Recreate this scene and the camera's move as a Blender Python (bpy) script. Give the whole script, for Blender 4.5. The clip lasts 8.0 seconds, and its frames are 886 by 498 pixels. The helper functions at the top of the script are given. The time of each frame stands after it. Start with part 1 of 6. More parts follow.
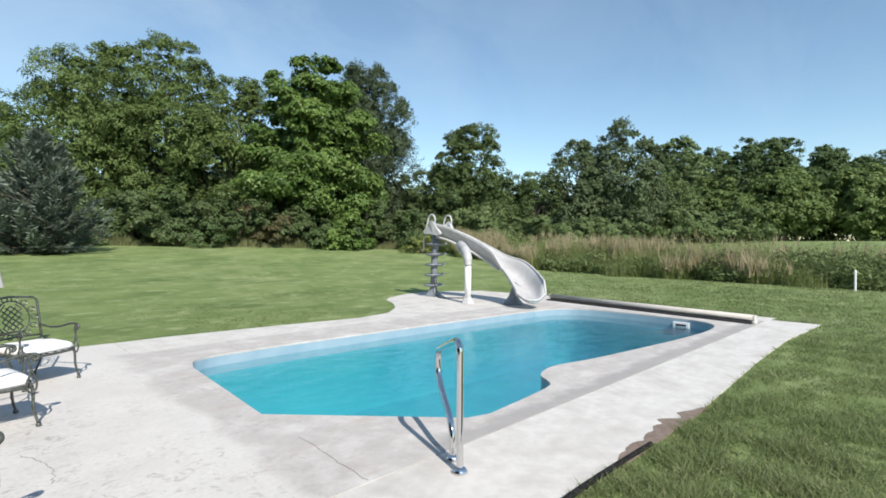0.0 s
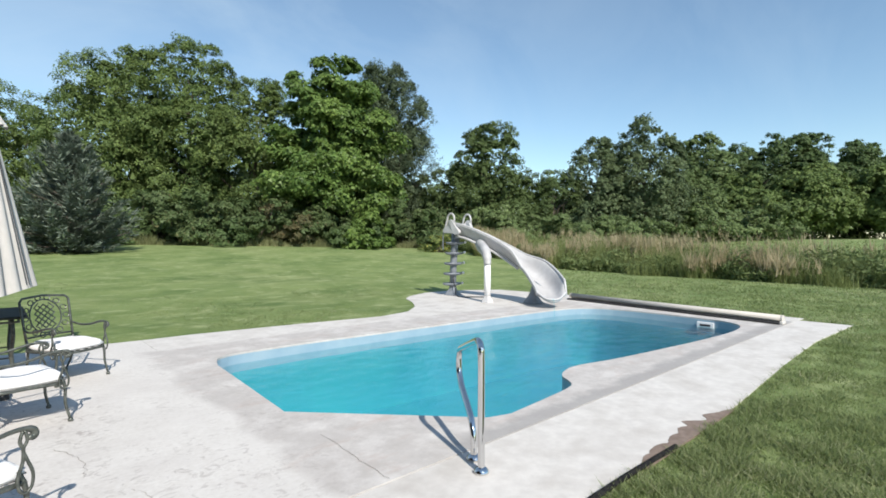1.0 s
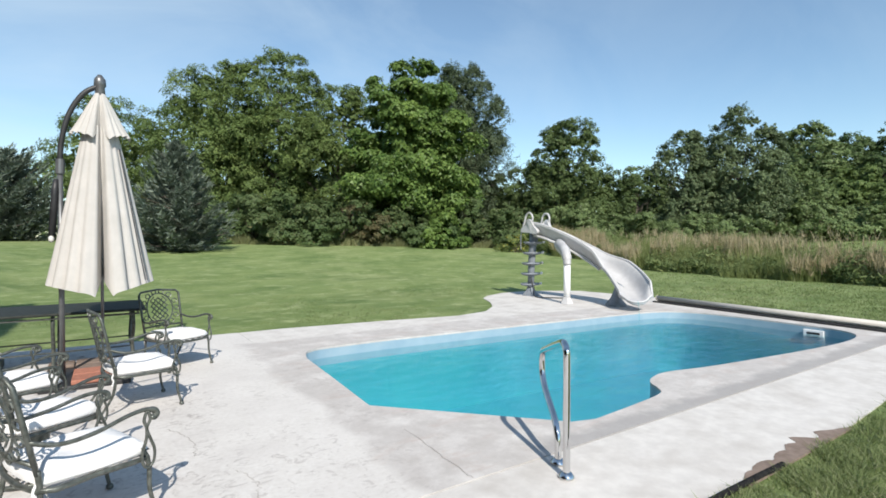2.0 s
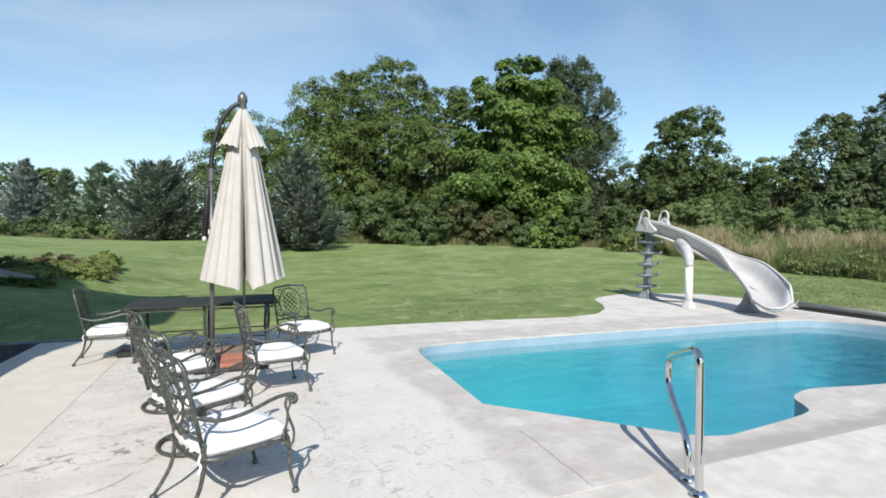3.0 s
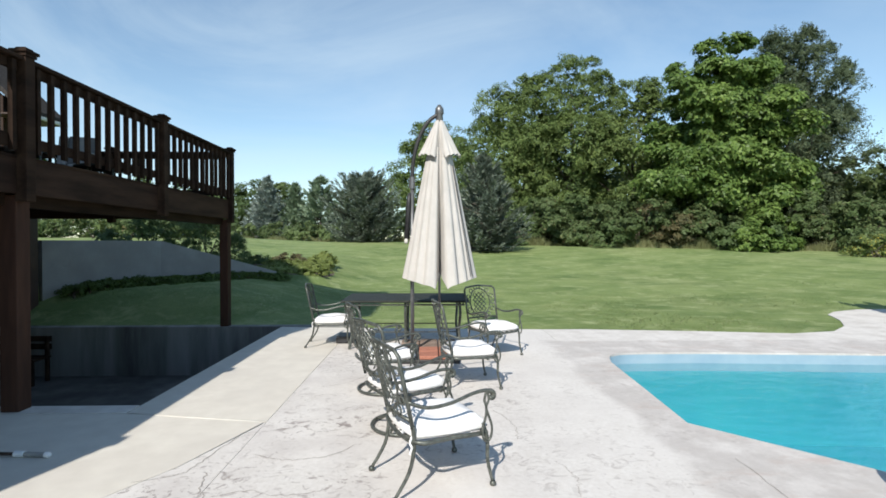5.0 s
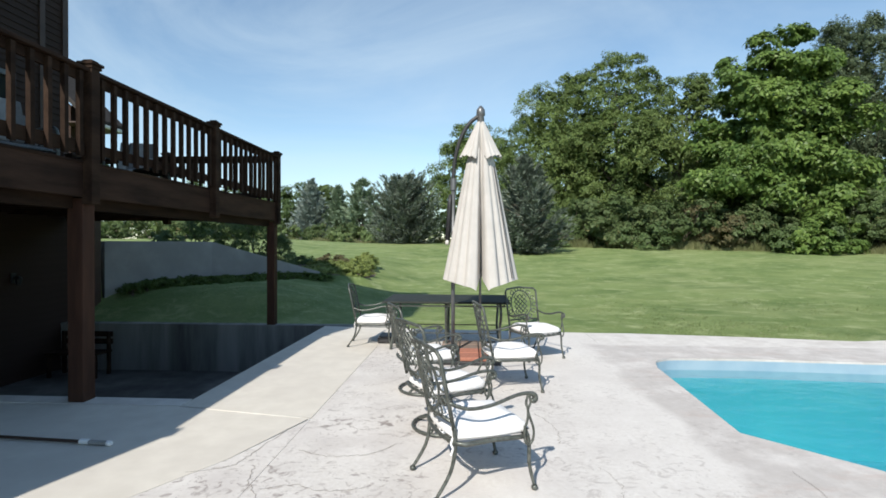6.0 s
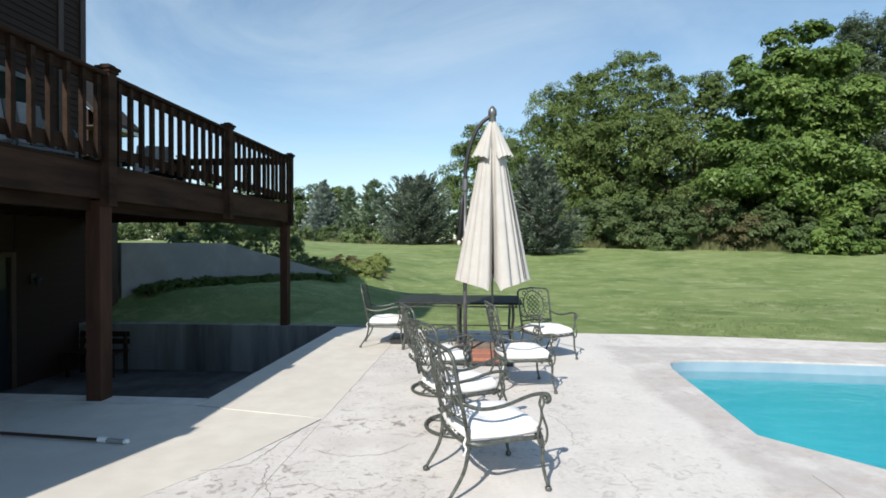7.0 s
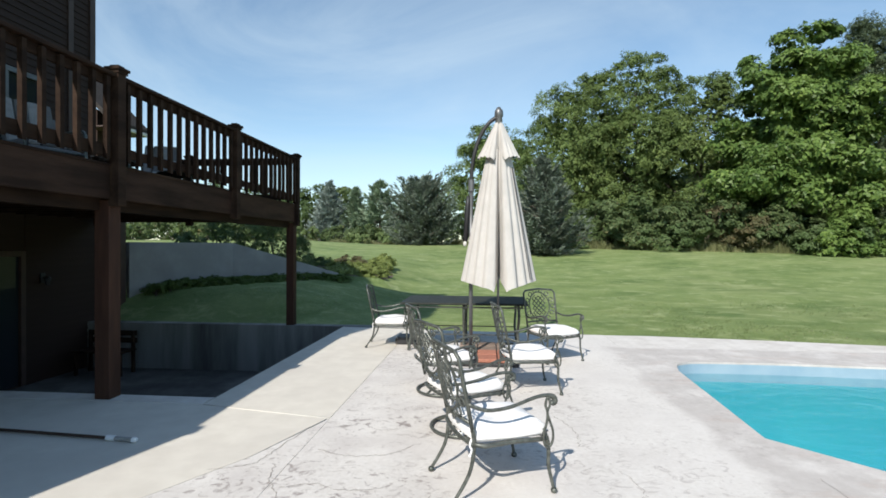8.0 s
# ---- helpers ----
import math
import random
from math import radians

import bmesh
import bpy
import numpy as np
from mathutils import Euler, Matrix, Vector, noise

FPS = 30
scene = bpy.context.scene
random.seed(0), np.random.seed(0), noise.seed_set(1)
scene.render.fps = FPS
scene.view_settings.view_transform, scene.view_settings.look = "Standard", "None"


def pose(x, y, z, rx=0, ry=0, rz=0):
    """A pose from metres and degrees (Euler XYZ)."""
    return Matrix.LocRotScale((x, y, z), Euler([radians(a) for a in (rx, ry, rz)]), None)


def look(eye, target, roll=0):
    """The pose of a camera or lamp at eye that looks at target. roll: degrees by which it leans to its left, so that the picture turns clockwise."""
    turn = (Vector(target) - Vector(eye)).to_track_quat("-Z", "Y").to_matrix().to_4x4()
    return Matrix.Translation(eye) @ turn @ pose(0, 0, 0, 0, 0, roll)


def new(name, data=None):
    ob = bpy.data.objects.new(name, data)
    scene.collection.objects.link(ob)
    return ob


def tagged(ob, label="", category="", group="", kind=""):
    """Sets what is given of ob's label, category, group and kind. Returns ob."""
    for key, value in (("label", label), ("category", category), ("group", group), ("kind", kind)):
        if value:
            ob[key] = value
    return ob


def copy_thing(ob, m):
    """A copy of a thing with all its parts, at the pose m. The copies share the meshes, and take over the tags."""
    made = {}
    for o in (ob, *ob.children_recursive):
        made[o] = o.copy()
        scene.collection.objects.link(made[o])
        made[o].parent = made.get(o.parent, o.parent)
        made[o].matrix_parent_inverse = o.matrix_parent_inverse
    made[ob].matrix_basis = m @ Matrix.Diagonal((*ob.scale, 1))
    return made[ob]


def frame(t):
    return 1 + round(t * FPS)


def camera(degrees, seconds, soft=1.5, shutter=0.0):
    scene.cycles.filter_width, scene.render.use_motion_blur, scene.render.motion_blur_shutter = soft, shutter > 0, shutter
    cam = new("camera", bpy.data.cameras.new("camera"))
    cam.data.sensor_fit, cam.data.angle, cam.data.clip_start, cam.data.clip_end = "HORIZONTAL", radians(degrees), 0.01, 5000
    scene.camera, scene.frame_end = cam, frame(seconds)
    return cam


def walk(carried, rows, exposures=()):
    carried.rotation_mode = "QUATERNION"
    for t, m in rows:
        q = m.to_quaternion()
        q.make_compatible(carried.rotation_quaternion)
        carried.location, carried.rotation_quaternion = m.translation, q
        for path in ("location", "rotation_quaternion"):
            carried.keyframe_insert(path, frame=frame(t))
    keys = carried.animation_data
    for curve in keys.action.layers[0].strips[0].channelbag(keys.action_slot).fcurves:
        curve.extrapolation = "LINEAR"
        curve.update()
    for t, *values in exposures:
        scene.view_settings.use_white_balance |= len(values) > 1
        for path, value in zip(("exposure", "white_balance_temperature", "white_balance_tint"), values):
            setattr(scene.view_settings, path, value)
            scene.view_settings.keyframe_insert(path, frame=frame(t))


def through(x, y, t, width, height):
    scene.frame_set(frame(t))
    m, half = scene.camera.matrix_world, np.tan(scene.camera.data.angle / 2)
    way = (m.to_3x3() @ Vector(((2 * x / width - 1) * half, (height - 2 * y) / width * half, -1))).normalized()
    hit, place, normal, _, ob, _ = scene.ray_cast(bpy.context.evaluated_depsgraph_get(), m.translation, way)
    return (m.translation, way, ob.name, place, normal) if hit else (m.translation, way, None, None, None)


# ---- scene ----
cam = camera(83.1, 8.0, 1.7)
PATH = [
    (0, (0.969, 1.86, 1.548), (2.371, 3.286, 1.524), -0.0),
    (0.5, (0.972, 1.863, 1.547), (2.365, 3.298, 1.519), -0.1),
    (1, (0.962, 1.875, 1.553), (2.309, 3.352, 1.524), -0.1),
    (2.5, (0.882, 1.932, 1.55), (1.819, 3.698, 1.519), -0.1),
    (3, (0.837, 1.952, 1.556), (1.581, 3.808, 1.524), -0.1),
    (3.5, (0.811, 1.96, 1.556), (1.354, 3.884, 1.528), -0.1),
    (4, (0.787, 1.964, 1.557), (1.149, 3.931, 1.53), -0.2),
    (4.5, (0.76, 1.97, 1.556), (0.949, 3.961, 1.531), -0.1),
    (5, (0.729, 1.961, 1.557), (0.779, 3.96, 1.534), -0.0),
    (6.5, (0.717, 1.957, 1.551), (0.574, 3.952, 1.537), 0.1),
    (7, (0.712, 1.959, 1.548), (0.556, 3.953, 1.535), 0.0),
    (7.5, (0.71, 1.956, 1.554), (0.542, 3.949, 1.54), 0.1),
    (8, (0.707, 1.955, 1.551), (0.529, 3.947, 1.54), 0.2),
]
walk(cam, [(t, look(eye, target, roll)) for t, eye, target, roll in PATH])

# ---- world, sun ----
SUN_EL, SUN_AZ = radians(40), radians(198)
to_sun = Vector((math.sin(SUN_AZ) * math.cos(SUN_EL), math.cos(SUN_AZ) * math.cos(SUN_EL), math.sin(SUN_EL)))
world = bpy.data.worlds.new("sky")
scene.world = world
world.use_nodes = True
wn = world.node_tree.nodes
sky = wn.new("ShaderNodeTexSky")
sky.sky_type, sky.sun_disc = "NISHITA", False
sky.sun_elevation, sky.sun_rotation = SUN_EL, SUN_AZ
sky.air_density, sky.dust_density, sky.ozone_density = 1.0, 0.1, 1.0
wn["Background"].inputs["Strength"].default_value = 0.125
tint = wn.new("ShaderNodeMix")
tint.data_type, tint.blend_type = "RGBA", "MULTIPLY"
tint.inputs[0].default_value, tint.inputs[7].default_value = 1.0, (0.945, 1.04, 1.025, 1)
world.node_tree.links.new(sky.outputs[0], tint.inputs[6])
# thin high cloud in long streaks, thicker towards the north-west
wtc, wmap, wisp, wide, cloud = (wn.new("ShaderNode" + k) for k in ("TexCoord", "Mapping", "TexNoise", "MapRange", "Mix"))
wmap.inputs["Rotation"].default_value, wmap.inputs["Scale"].default_value = (0.3, 0.5, 0.75), (0.8, 3.2, 2.2)
wisp.inputs["Scale"].default_value, wisp.inputs["Detail"].default_value = 1.7, 8.0
wisp.inputs["Roughness"].default_value, wisp.inputs["Distortion"].default_value = 0.6, 0.7
wide.inputs["From Min"].default_value, wide.inputs["From Max"].default_value = 0.40, 0.72
wide.inputs["To Min"].default_value, wide.inputs["To Max"].default_value = 0.07, 0.36
wdot, wamt, wmul = wn.new("ShaderNodeVectorMath"), wn.new("ShaderNodeMapRange"), wn.new("ShaderNodeMath")
wdot.operation, wmul.operation = "DOT_PRODUCT", "MULTIPLY"
wdot.inputs[1].default_value = (-0.50, 0.85, 0.15)
wamt.inputs["From Min"].default_value, wamt.inputs["From Max"].default_value = 0.1, 1.0
wamt.inputs["To Min"].default_value, wamt.inputs["To Max"].default_value = 0.35, 1.35
cloud.data_type = "RGBA"
cloud.inputs[7].default_value = (4.6, 5.6, 6.3, 1)
for a, b in ((wtc.outputs["Generated"], wmap.inputs["Vector"]), (wmap.outputs["Vector"], wisp.inputs["Vector"]), (wisp.outputs["Fac"], wide.inputs["Value"]),
             (wtc.outputs["Generated"], wdot.inputs[0]), (wdot.outputs["Value"], wamt.inputs["Value"]), (wide.outputs["Result"], wmul.inputs[0]),
             (wamt.outputs["Result"], wmul.inputs[1]), (wmul.outputs[0], cloud.inputs[0]), (tint.outputs[2], cloud.inputs[6]), (cloud.outputs[2], wn["Background"].inputs["Color"])):
    world.node_tree.links.new(a, b)
sun = new("sun", bpy.data.lights.new("sun", "SUN"))
sun.data.energy, sun.data.angle, sun.data.color = 4.6, radians(0.53), (1.0, 0.945, 0.86)
sun.matrix_world = look(to_sun * 60, (0, 0, 0))
scene.view_settings.exposure = 0.35


# ---- materials ----
def shader(name, rough=0.6, metal=0.0, spec=0.5):
    m = bpy.data.materials.new(name)
    m.use_nodes = True
    b = m.node_tree.nodes["Principled BSDF"]
    b.inputs["Roughness"].default_value, b.inputs["Metallic"].default_value = rough, metal
    b.inputs["Specular IOR Level"].default_value = spec
    return m, m.node_tree.nodes, m.node_tree.links, b


def coords(nodes, links, stretch=(1, 1, 1), turn=0.0):
    tc, mp = nodes.new("ShaderNodeTexCoord"), nodes.new("ShaderNodeMapping")
    mp.inputs["Scale"].default_value = stretch
    mp.inputs["Rotation"].default_value = (0, 0, turn)
    links.new(tc.outputs["Object"], mp.inputs["Vector"])
    return mp.outputs["Vector"]


def noise_out(nodes, links, vec, scale, detail=5.0, rough=0.55, lo=0.35, hi=0.65, distort=0.0):
    n, r = nodes.new("ShaderNodeTexNoise"), nodes.new("ShaderNodeMapRange")
    n.inputs["Scale"].default_value, n.inputs["Detail"].default_value = scale, detail
    n.inputs["Roughness"].default_value, n.inputs["Distortion"].default_value = rough, distort
    links.new(vec, n.inputs["Vector"])
    links.new(n.outputs["Fac"], r.inputs["Value"])
    r.inputs["From Min"].default_value, r.inputs["From Max"].default_value = lo, hi
    return r.outputs["Result"]


def blend(nodes, links, fac, a, b):
    mx = nodes.new("ShaderNodeMix")
    mx.data_type = "RGBA"
    for key, v in ((0, fac), (6, a), (7, b)):
        if isinstance(v, (int, float)):
            mx.inputs[key].default_value = v
        elif isinstance(v, tuple):
            mx.inputs[key].default_value = (*v, 1)
        else:
            links.new(v, mx.inputs[key])
    return mx.outputs[2]


def relief(nodes, links, b, height, strength, distance=0.01):
    bp = nodes.new("ShaderNodeBump")
    bp.inputs["Strength"].default_value, bp.inputs["Distance"].default_value = strength, distance
    links.new(height, bp.inputs["Height"])
    links.new(bp.outputs["Normal"], b.inputs["Normal"])


def plain(name, c1, c2, scale=12, rough=0.6, metal=0.0, bump=0.15, fine=80, c3=None, broad=0.8, stretch=(1, 1, 1), spec=0.5, vary=0.0, lo=0.35, hi=0.65):
    """A surface of two tones with grain, broad stains of a third tone, and fine relief."""
    m, nodes, links, b = shader(name, rough, metal, spec)
    vec = coords(nodes, links, stretch)
    col = blend(nodes, links, noise_out(nodes, links, vec, scale, lo=lo, hi=hi), c1, c2)
    if c3:
        col = blend(nodes, links, noise_out(nodes, links, vec, broad, 6, 0.6, 0.45, 0.75), col, c3)
    if vary:
        info, mr = nodes.new("ShaderNodeObjectInfo"), nodes.new("ShaderNodeMapRange")
        mr.inputs["To Min"].default_value, mr.inputs["To Max"].default_value = 1 - vary, 1 + vary
        links.new(info.outputs["Random"], mr.inputs["Value"])
        hsv = nodes.new("ShaderNodeHueSaturation")
        links.new(mr.outputs["Result"], hsv.inputs["Value"])
        links.new(col, hsv.inputs["Color"])
        col = hsv.outputs["Color"]
    links.new(col, b.inputs["Base Color"])
    if bump:
        relief(nodes, links, b, noise_out(nodes, links, vec, fine, 4, 0.6, 0.2, 0.8), bump, 0.004)
    return m


def leaf_material(name, dark, light, third=None, through=0.3, rough=0.55, rare=0.93):
    m, nodes, links, b = shader(name, rough, 0, 0.22)
    geo, ramp = nodes.new("ShaderNodeNewGeometry"), nodes.new("ShaderNodeValToRGB")
    links.new(geo.outputs["Random Per Island"], ramp.inputs["Fac"])
    ramp.color_ramp.elements[0].color, ramp.color_ramp.elements[1].color = (*dark, 1), (*light, 1)
    if third:
        e = ramp.color_ramp.elements.new(rare)
        e.color = (*light, 1)
        ramp.color_ramp.elements[-1].color = (*third, 1)
    mid = tuple(0.5 * (p + q) for p, q in zip(dark, light))
    col = blend(nodes, links, noise_out(nodes, links, coords(nodes, links), 0.35, 3, 0.5, 0.35, 0.7), ramp.outputs["Color"], dark)
    soft = nodes.new("ShaderNodeMath")
    soft.operation = "MULTIPLY"
    soft.inputs[1].default_value = 0.5
    links.new(noise_out(nodes, links, coords(nodes, links), 1.3, 2, 0.5, 0.35, 0.65), soft.inputs[0])
    col = blend(nodes, links, soft.outputs[0], col, mid)
    links.new(col, b.inputs["Base Color"])
    tr, mix = nodes.new("ShaderNodeBsdfTranslucent"), nodes.new("ShaderNodeMixShader")
    links.new(col, tr.inputs["Color"])
    mix.inputs[0].default_value = through
    links.new(b.outputs[0], mix.inputs[1])
    links.new(tr.outputs[0], mix.inputs[2])
    links.new(mix.outputs[0], nodes["Material Output"].inputs["Surface"])
    return m


def patio_material():
    """Old poured concrete: pale, with brown flecks of lost sealer, and greyer where the pool's edge stays damp."""
    m, nodes, links, b = shader("stained_concrete", 0.75, 0, 0.3)
    vec = coords(nodes, links)

    def math_node(kind, *args):
        nd = nodes.new("ShaderNodeMath")
        nd.operation = kind
        for k, v in enumerate(args):
            if isinstance(v, (int, float)):
                nd.inputs[k].default_value = v
            else:
                links.new(v, nd.inputs[k])
        return nd.outputs[0]

    base = blend(nodes, links, noise_out(nodes, links, vec, 1.1, 6, 0.6), (0.535, 0.505, 0.47), (0.62, 0.59, 0.555))
    base = blend(nodes, links, noise_out(nodes, links, vec, 26, 4, 0.6, 0.3, 0.8), base, (0.665, 0.64, 0.61))
    grey = blend(nodes, links, noise_out(nodes, links, vec, 5, 8, 0.65), (0.435, 0.405, 0.38), (0.515, 0.485, 0.46))
    grey = blend(nodes, links, noise_out(nodes, links, vec, 1.7, 8, 0.7, 0.48, 0.68), grey, (0.63, 0.60, 0.57))
    grey = blend(nodes, links, noise_out(nodes, links, coords(nodes, links, (0.6, 1.4, 1)), 2.4, 7, 0.7, 0.54, 0.72), grey, (0.45, 0.375, 0.335))
    xyz = nodes.new("ShaderNodeSeparateXYZ")
    links.new(vec, xyz.inputs[0])
    dx = math_node("SUBTRACT", math_node("ABSOLUTE", math_node("SUBTRACT", xyz.outputs[0], 7.35)), 4.35)
    dy = math_node("SUBTRACT", math_node("ABSOLUTE", math_node("SUBTRACT", xyz.outputs[1], 7.1)), 2.35)
    rag = math_node("MULTIPLY", math_node("SUBTRACT", noise_out(nodes, links, vec, 1.1, 6, 0.5, 0.2, 0.8), 0.5), 0.34)
    far = math_node("ADD", math_node("MAXIMUM", dx, dy), rag)
    mr = nodes.new("ShaderNodeMapRange")
    mr.inputs["From Min"].default_value, mr.inputs["From Max"].default_value = 0.40, 0.53
    mr.inputs["To Min"].default_value, mr.inputs["To Max"].default_value = 1.0, 0.0
    links.new(far, mr.inputs["Value"])
    base = blend(nodes, links, mr.outputs["Result"], base, grey)
    band = nodes.new("ShaderNodeMapRange")
    band.inputs["From Min"].default_value, band.inputs["From Max"].default_value = 4.62, 4.74
    band.inputs["To Min"].default_value, band.inputs["To Max"].default_value = 0.75, 0.0
    ragged = math_node("MULTIPLY", math_node("SUBTRACT", noise_out(nodes, links, vec, 2.3, 8, 0.7, 0.2, 0.8), 0.5), 0.34)
    links.new(math_node("ADD", xyz.outputs[1], ragged), band.inputs["Value"])
    east = math_node("MULTIPLY", band.outputs["Result"], math_node("GREATER_THAN", xyz.outputs[0], 3.6))
    base = blend(nodes, links, east, base, (0.315, 0.300, 0.290))
    patches = noise_out(nodes, links, vec, 0.75, 4, 0.6, 0.36, 0.60)
    west = nodes.new("ShaderNodeMapRange")
    west.inputs["From Min"].default_value, west.inputs["From Max"].default_value = 3.4, 0.2
    west.inputs["To Min"].default_value, west.inputs["To Max"].default_value = 0.22, 1.0
    links.new(xyz.outputs[0], west.inputs["Value"])
    worn = math_node("MULTIPLY", math_node("MULTIPLY", noise_out(nodes, links, vec, 1.6, 6, 0.6, 0.40, 0.66), west.outputs["Result"]), 0.55)
    base = blend(nodes, links, worn, base, (0.45, 0.415, 0.395))
    flecks = noise_out(nodes, links, coords(nodes, links, (1.0, 1.2, 1), 0.5), 8.0, 9, 0.66, 0.545, 0.64, 1.5)
    fine = noise_out(nodes, links, vec, 21, 5, 0.6, 0.60, 0.70, 0.5)
    mark = math_node("MULTIPLY", math_node("MULTIPLY", math_node("MAXIMUM", flecks, math_node("MULTIPLY", fine, 0.6)), patches), math_node("MULTIPLY", west.outputs["Result"], 0.95))
    col = blend(nodes, links, mark, base, (0.245, 0.212, 0.198))
    links.new(col, b.inputs["Base Color"])
    relief(nodes, links, b, noise_out(nodes, links, vec, 45, 5, 0.65, 0.2, 0.8), 0.3, 0.004)
    return m


def lawn_material():
    m, nodes, links, b = shader("mown_grass", 0.8, 0, 0.2)
    vec = coords(nodes, links)
    stripes = nodes.new("ShaderNodeTexWave")
    stripes.wave_type, stripes.bands_direction = "BANDS", "X"
    stripes.inputs["Scale"].default_value, stripes.inputs["Distortion"].default_value = 0.16, 2.0
    stripes.inputs["Detail"].default_value, stripes.inputs["Detail Scale"].default_value = 2, 0.4
    links.new(coords(nodes, links, (1, 1, 1), 0.95), stripes.inputs["Vector"])
    a = blend(nodes, links, noise_out(nodes, links, vec, 14, 7, 0.7, 0.3, 0.7), (0.124, 0.178, 0.056), (0.202, 0.268, 0.091))
    a = blend(nodes, links, noise_out(nodes, links, vec, 0.9, 5, 0.65, 0.45, 0.70), a, (0.245, 0.292, 0.115))
    a = blend(nodes, links, noise_out(nodes, links, vec, 7.0, 6, 0.75, 0.58, 0.85), a, (0.185, 0.180, 0.088))
    a = blend(nodes, links, noise_out(nodes, links, vec, 3.6, 6, 0.7, 0.50, 0.80), a, (0.125, 0.180, 0.058))
    a = blend(nodes, links, noise_out(nodes, links, coords(nodes, links, (1, 1, 1), 1.0), 5.2, 6, 0.7, 0.54, 0.74), a, (0.275, 0.330, 0.138))
    sm = nodes.new("ShaderNodeMath")
    sm.operation = "MULTIPLY"
    sm.inputs[1].default_value = 0.40
    links.new(stripes.outputs["Fac"], sm.inputs[0])
    a = blend(nodes, links, sm.outputs[0], a, (0.246, 0.306, 0.122))
    a = blend(nodes, links, noise_out(nodes, links, vec, 0.16, 4, 0.6, 0.52, 0.85), a, (0.30, 0.325, 0.155))
    a = blend(nodes, links, noise_out(nodes, links, coords(nodes, links, (0.8, 1.0, 1), 0.4), 0.45, 6, 0.68, 0.46, 0.68), a, (0.108, 0.165, 0.052))
    a = blend(nodes, links, noise_out(nodes, links, coords(nodes, links, (0.75, 1.0, 1), -0.35), 1.9, 7, 0.68, 0.52, 0.70, 0.6), a, (0.330, 0.375, 0.180))
    links.new(a, b.inputs["Base Color"])
    relief(nodes, links, b, noise_out(nodes, links, coords(nodes, links, (1, 1, 0.3)), 55, 6, 0.75, 0.2, 0.8), 0.5, 0.04)
    return m


def water_material():
    m, nodes, links, b = shader("pool_water", 0.02)
    nodes.remove(b)
    glossy, clear, lw, mix = (nodes.new("ShaderNode" + k) for k in ("BsdfGlossy", "BsdfTransparent", "LayerWeight", "MixShader"))
    glossy.inputs["Roughness"].default_value = 0.02
    clear.inputs["Color"].default_value = (0.80, 0.97, 0.98, 1)
    lw.inputs["Blend"].default_value = 0.5
    power, share = nodes.new("ShaderNodeMath"), nodes.new("ShaderNodeMath")
    power.operation, share.operation = "POWER", "MULTIPLY_ADD"
    power.inputs[1].default_value, share.inputs[1].default_value, share.inputs[2].default_value = 5.0, 0.9, 0.02
    bp = nodes.new("ShaderNodeBump")
    bp.inputs["Strength"].default_value, bp.inputs["Distance"].default_value = 0.34, 0.06
    links.new(noise_out(nodes, links, coords(nodes, links, (1.0, 1.6, 1)), 2.6, 5, 0.55, 0.2, 0.8, 0.4), bp.inputs["Height"])
    links.new(bp.outputs[0], glossy.inputs["Normal"])
    links.new(lw.outputs["Facing"], power.inputs[0])
    links.new(power.outputs[0], share.inputs[0])
    links.new(share.outputs[0], mix.inputs[0])
    links.new(clear.outputs[0], mix.inputs[1])
    links.new(glossy.outputs[0], mix.inputs[2])
    links.new(mix.outputs[0], nodes["Material Output"].inputs["Surface"])
    return m


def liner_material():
    """Vinyl liner, turquoise; painted bluer eastward for the water's darkening with depth."""
    m, nodes, links, b = shader("turquoise_liner_depth_tint", 0.4)
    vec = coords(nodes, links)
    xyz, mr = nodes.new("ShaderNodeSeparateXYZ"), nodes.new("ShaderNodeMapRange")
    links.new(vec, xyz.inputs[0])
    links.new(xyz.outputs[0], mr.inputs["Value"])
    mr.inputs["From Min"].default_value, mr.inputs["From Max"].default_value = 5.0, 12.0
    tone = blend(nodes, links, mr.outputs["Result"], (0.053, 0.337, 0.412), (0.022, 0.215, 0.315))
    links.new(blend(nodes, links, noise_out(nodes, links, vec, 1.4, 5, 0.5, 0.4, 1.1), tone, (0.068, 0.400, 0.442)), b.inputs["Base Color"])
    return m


def glass_material():
    m, nodes, links, b = shader("dark_glass", 0.06, 0, 0.2)
    b.inputs["Base Color"].default_value = (0.02, 0.025, 0.03, 1)
    return m


M_PATIO = patio_material()
M_LAWN = lawn_material()
M_WATER = water_material()
M_GLASS = glass_material()
M_SLAB = plain("new_concrete", (0.56, 0.525, 0.465), (0.62, 0.585, 0.52), 5, 0.8, c3=(0.52, 0.485, 0.435), broad=0.7, bump=0.15, fine=90)
M_STRIP = plain("pale_concrete", (0.565, 0.535, 0.503), (0.64, 0.61, 0.572), 9, 0.8, c3=(0.455, 0.42, 0.385), broad=2.2, bump=0.25, fine=60)
# wall tone lowered to stand in for deeper shade; drip stains are the wall's own
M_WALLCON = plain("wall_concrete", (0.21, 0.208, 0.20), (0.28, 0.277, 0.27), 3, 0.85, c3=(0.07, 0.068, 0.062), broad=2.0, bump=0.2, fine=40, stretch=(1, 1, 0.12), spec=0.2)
# court floor coloured darker, deepening the shade under the deck
M_COURT = plain("shade_darkened_court_concrete", (0.12, 0.118, 0.112), (0.18, 0.176, 0.168), 3, 0.85, c3=(0.06, 0.057, 0.052), broad=0.9, bump=0.2, fine=40, spec=0.15)
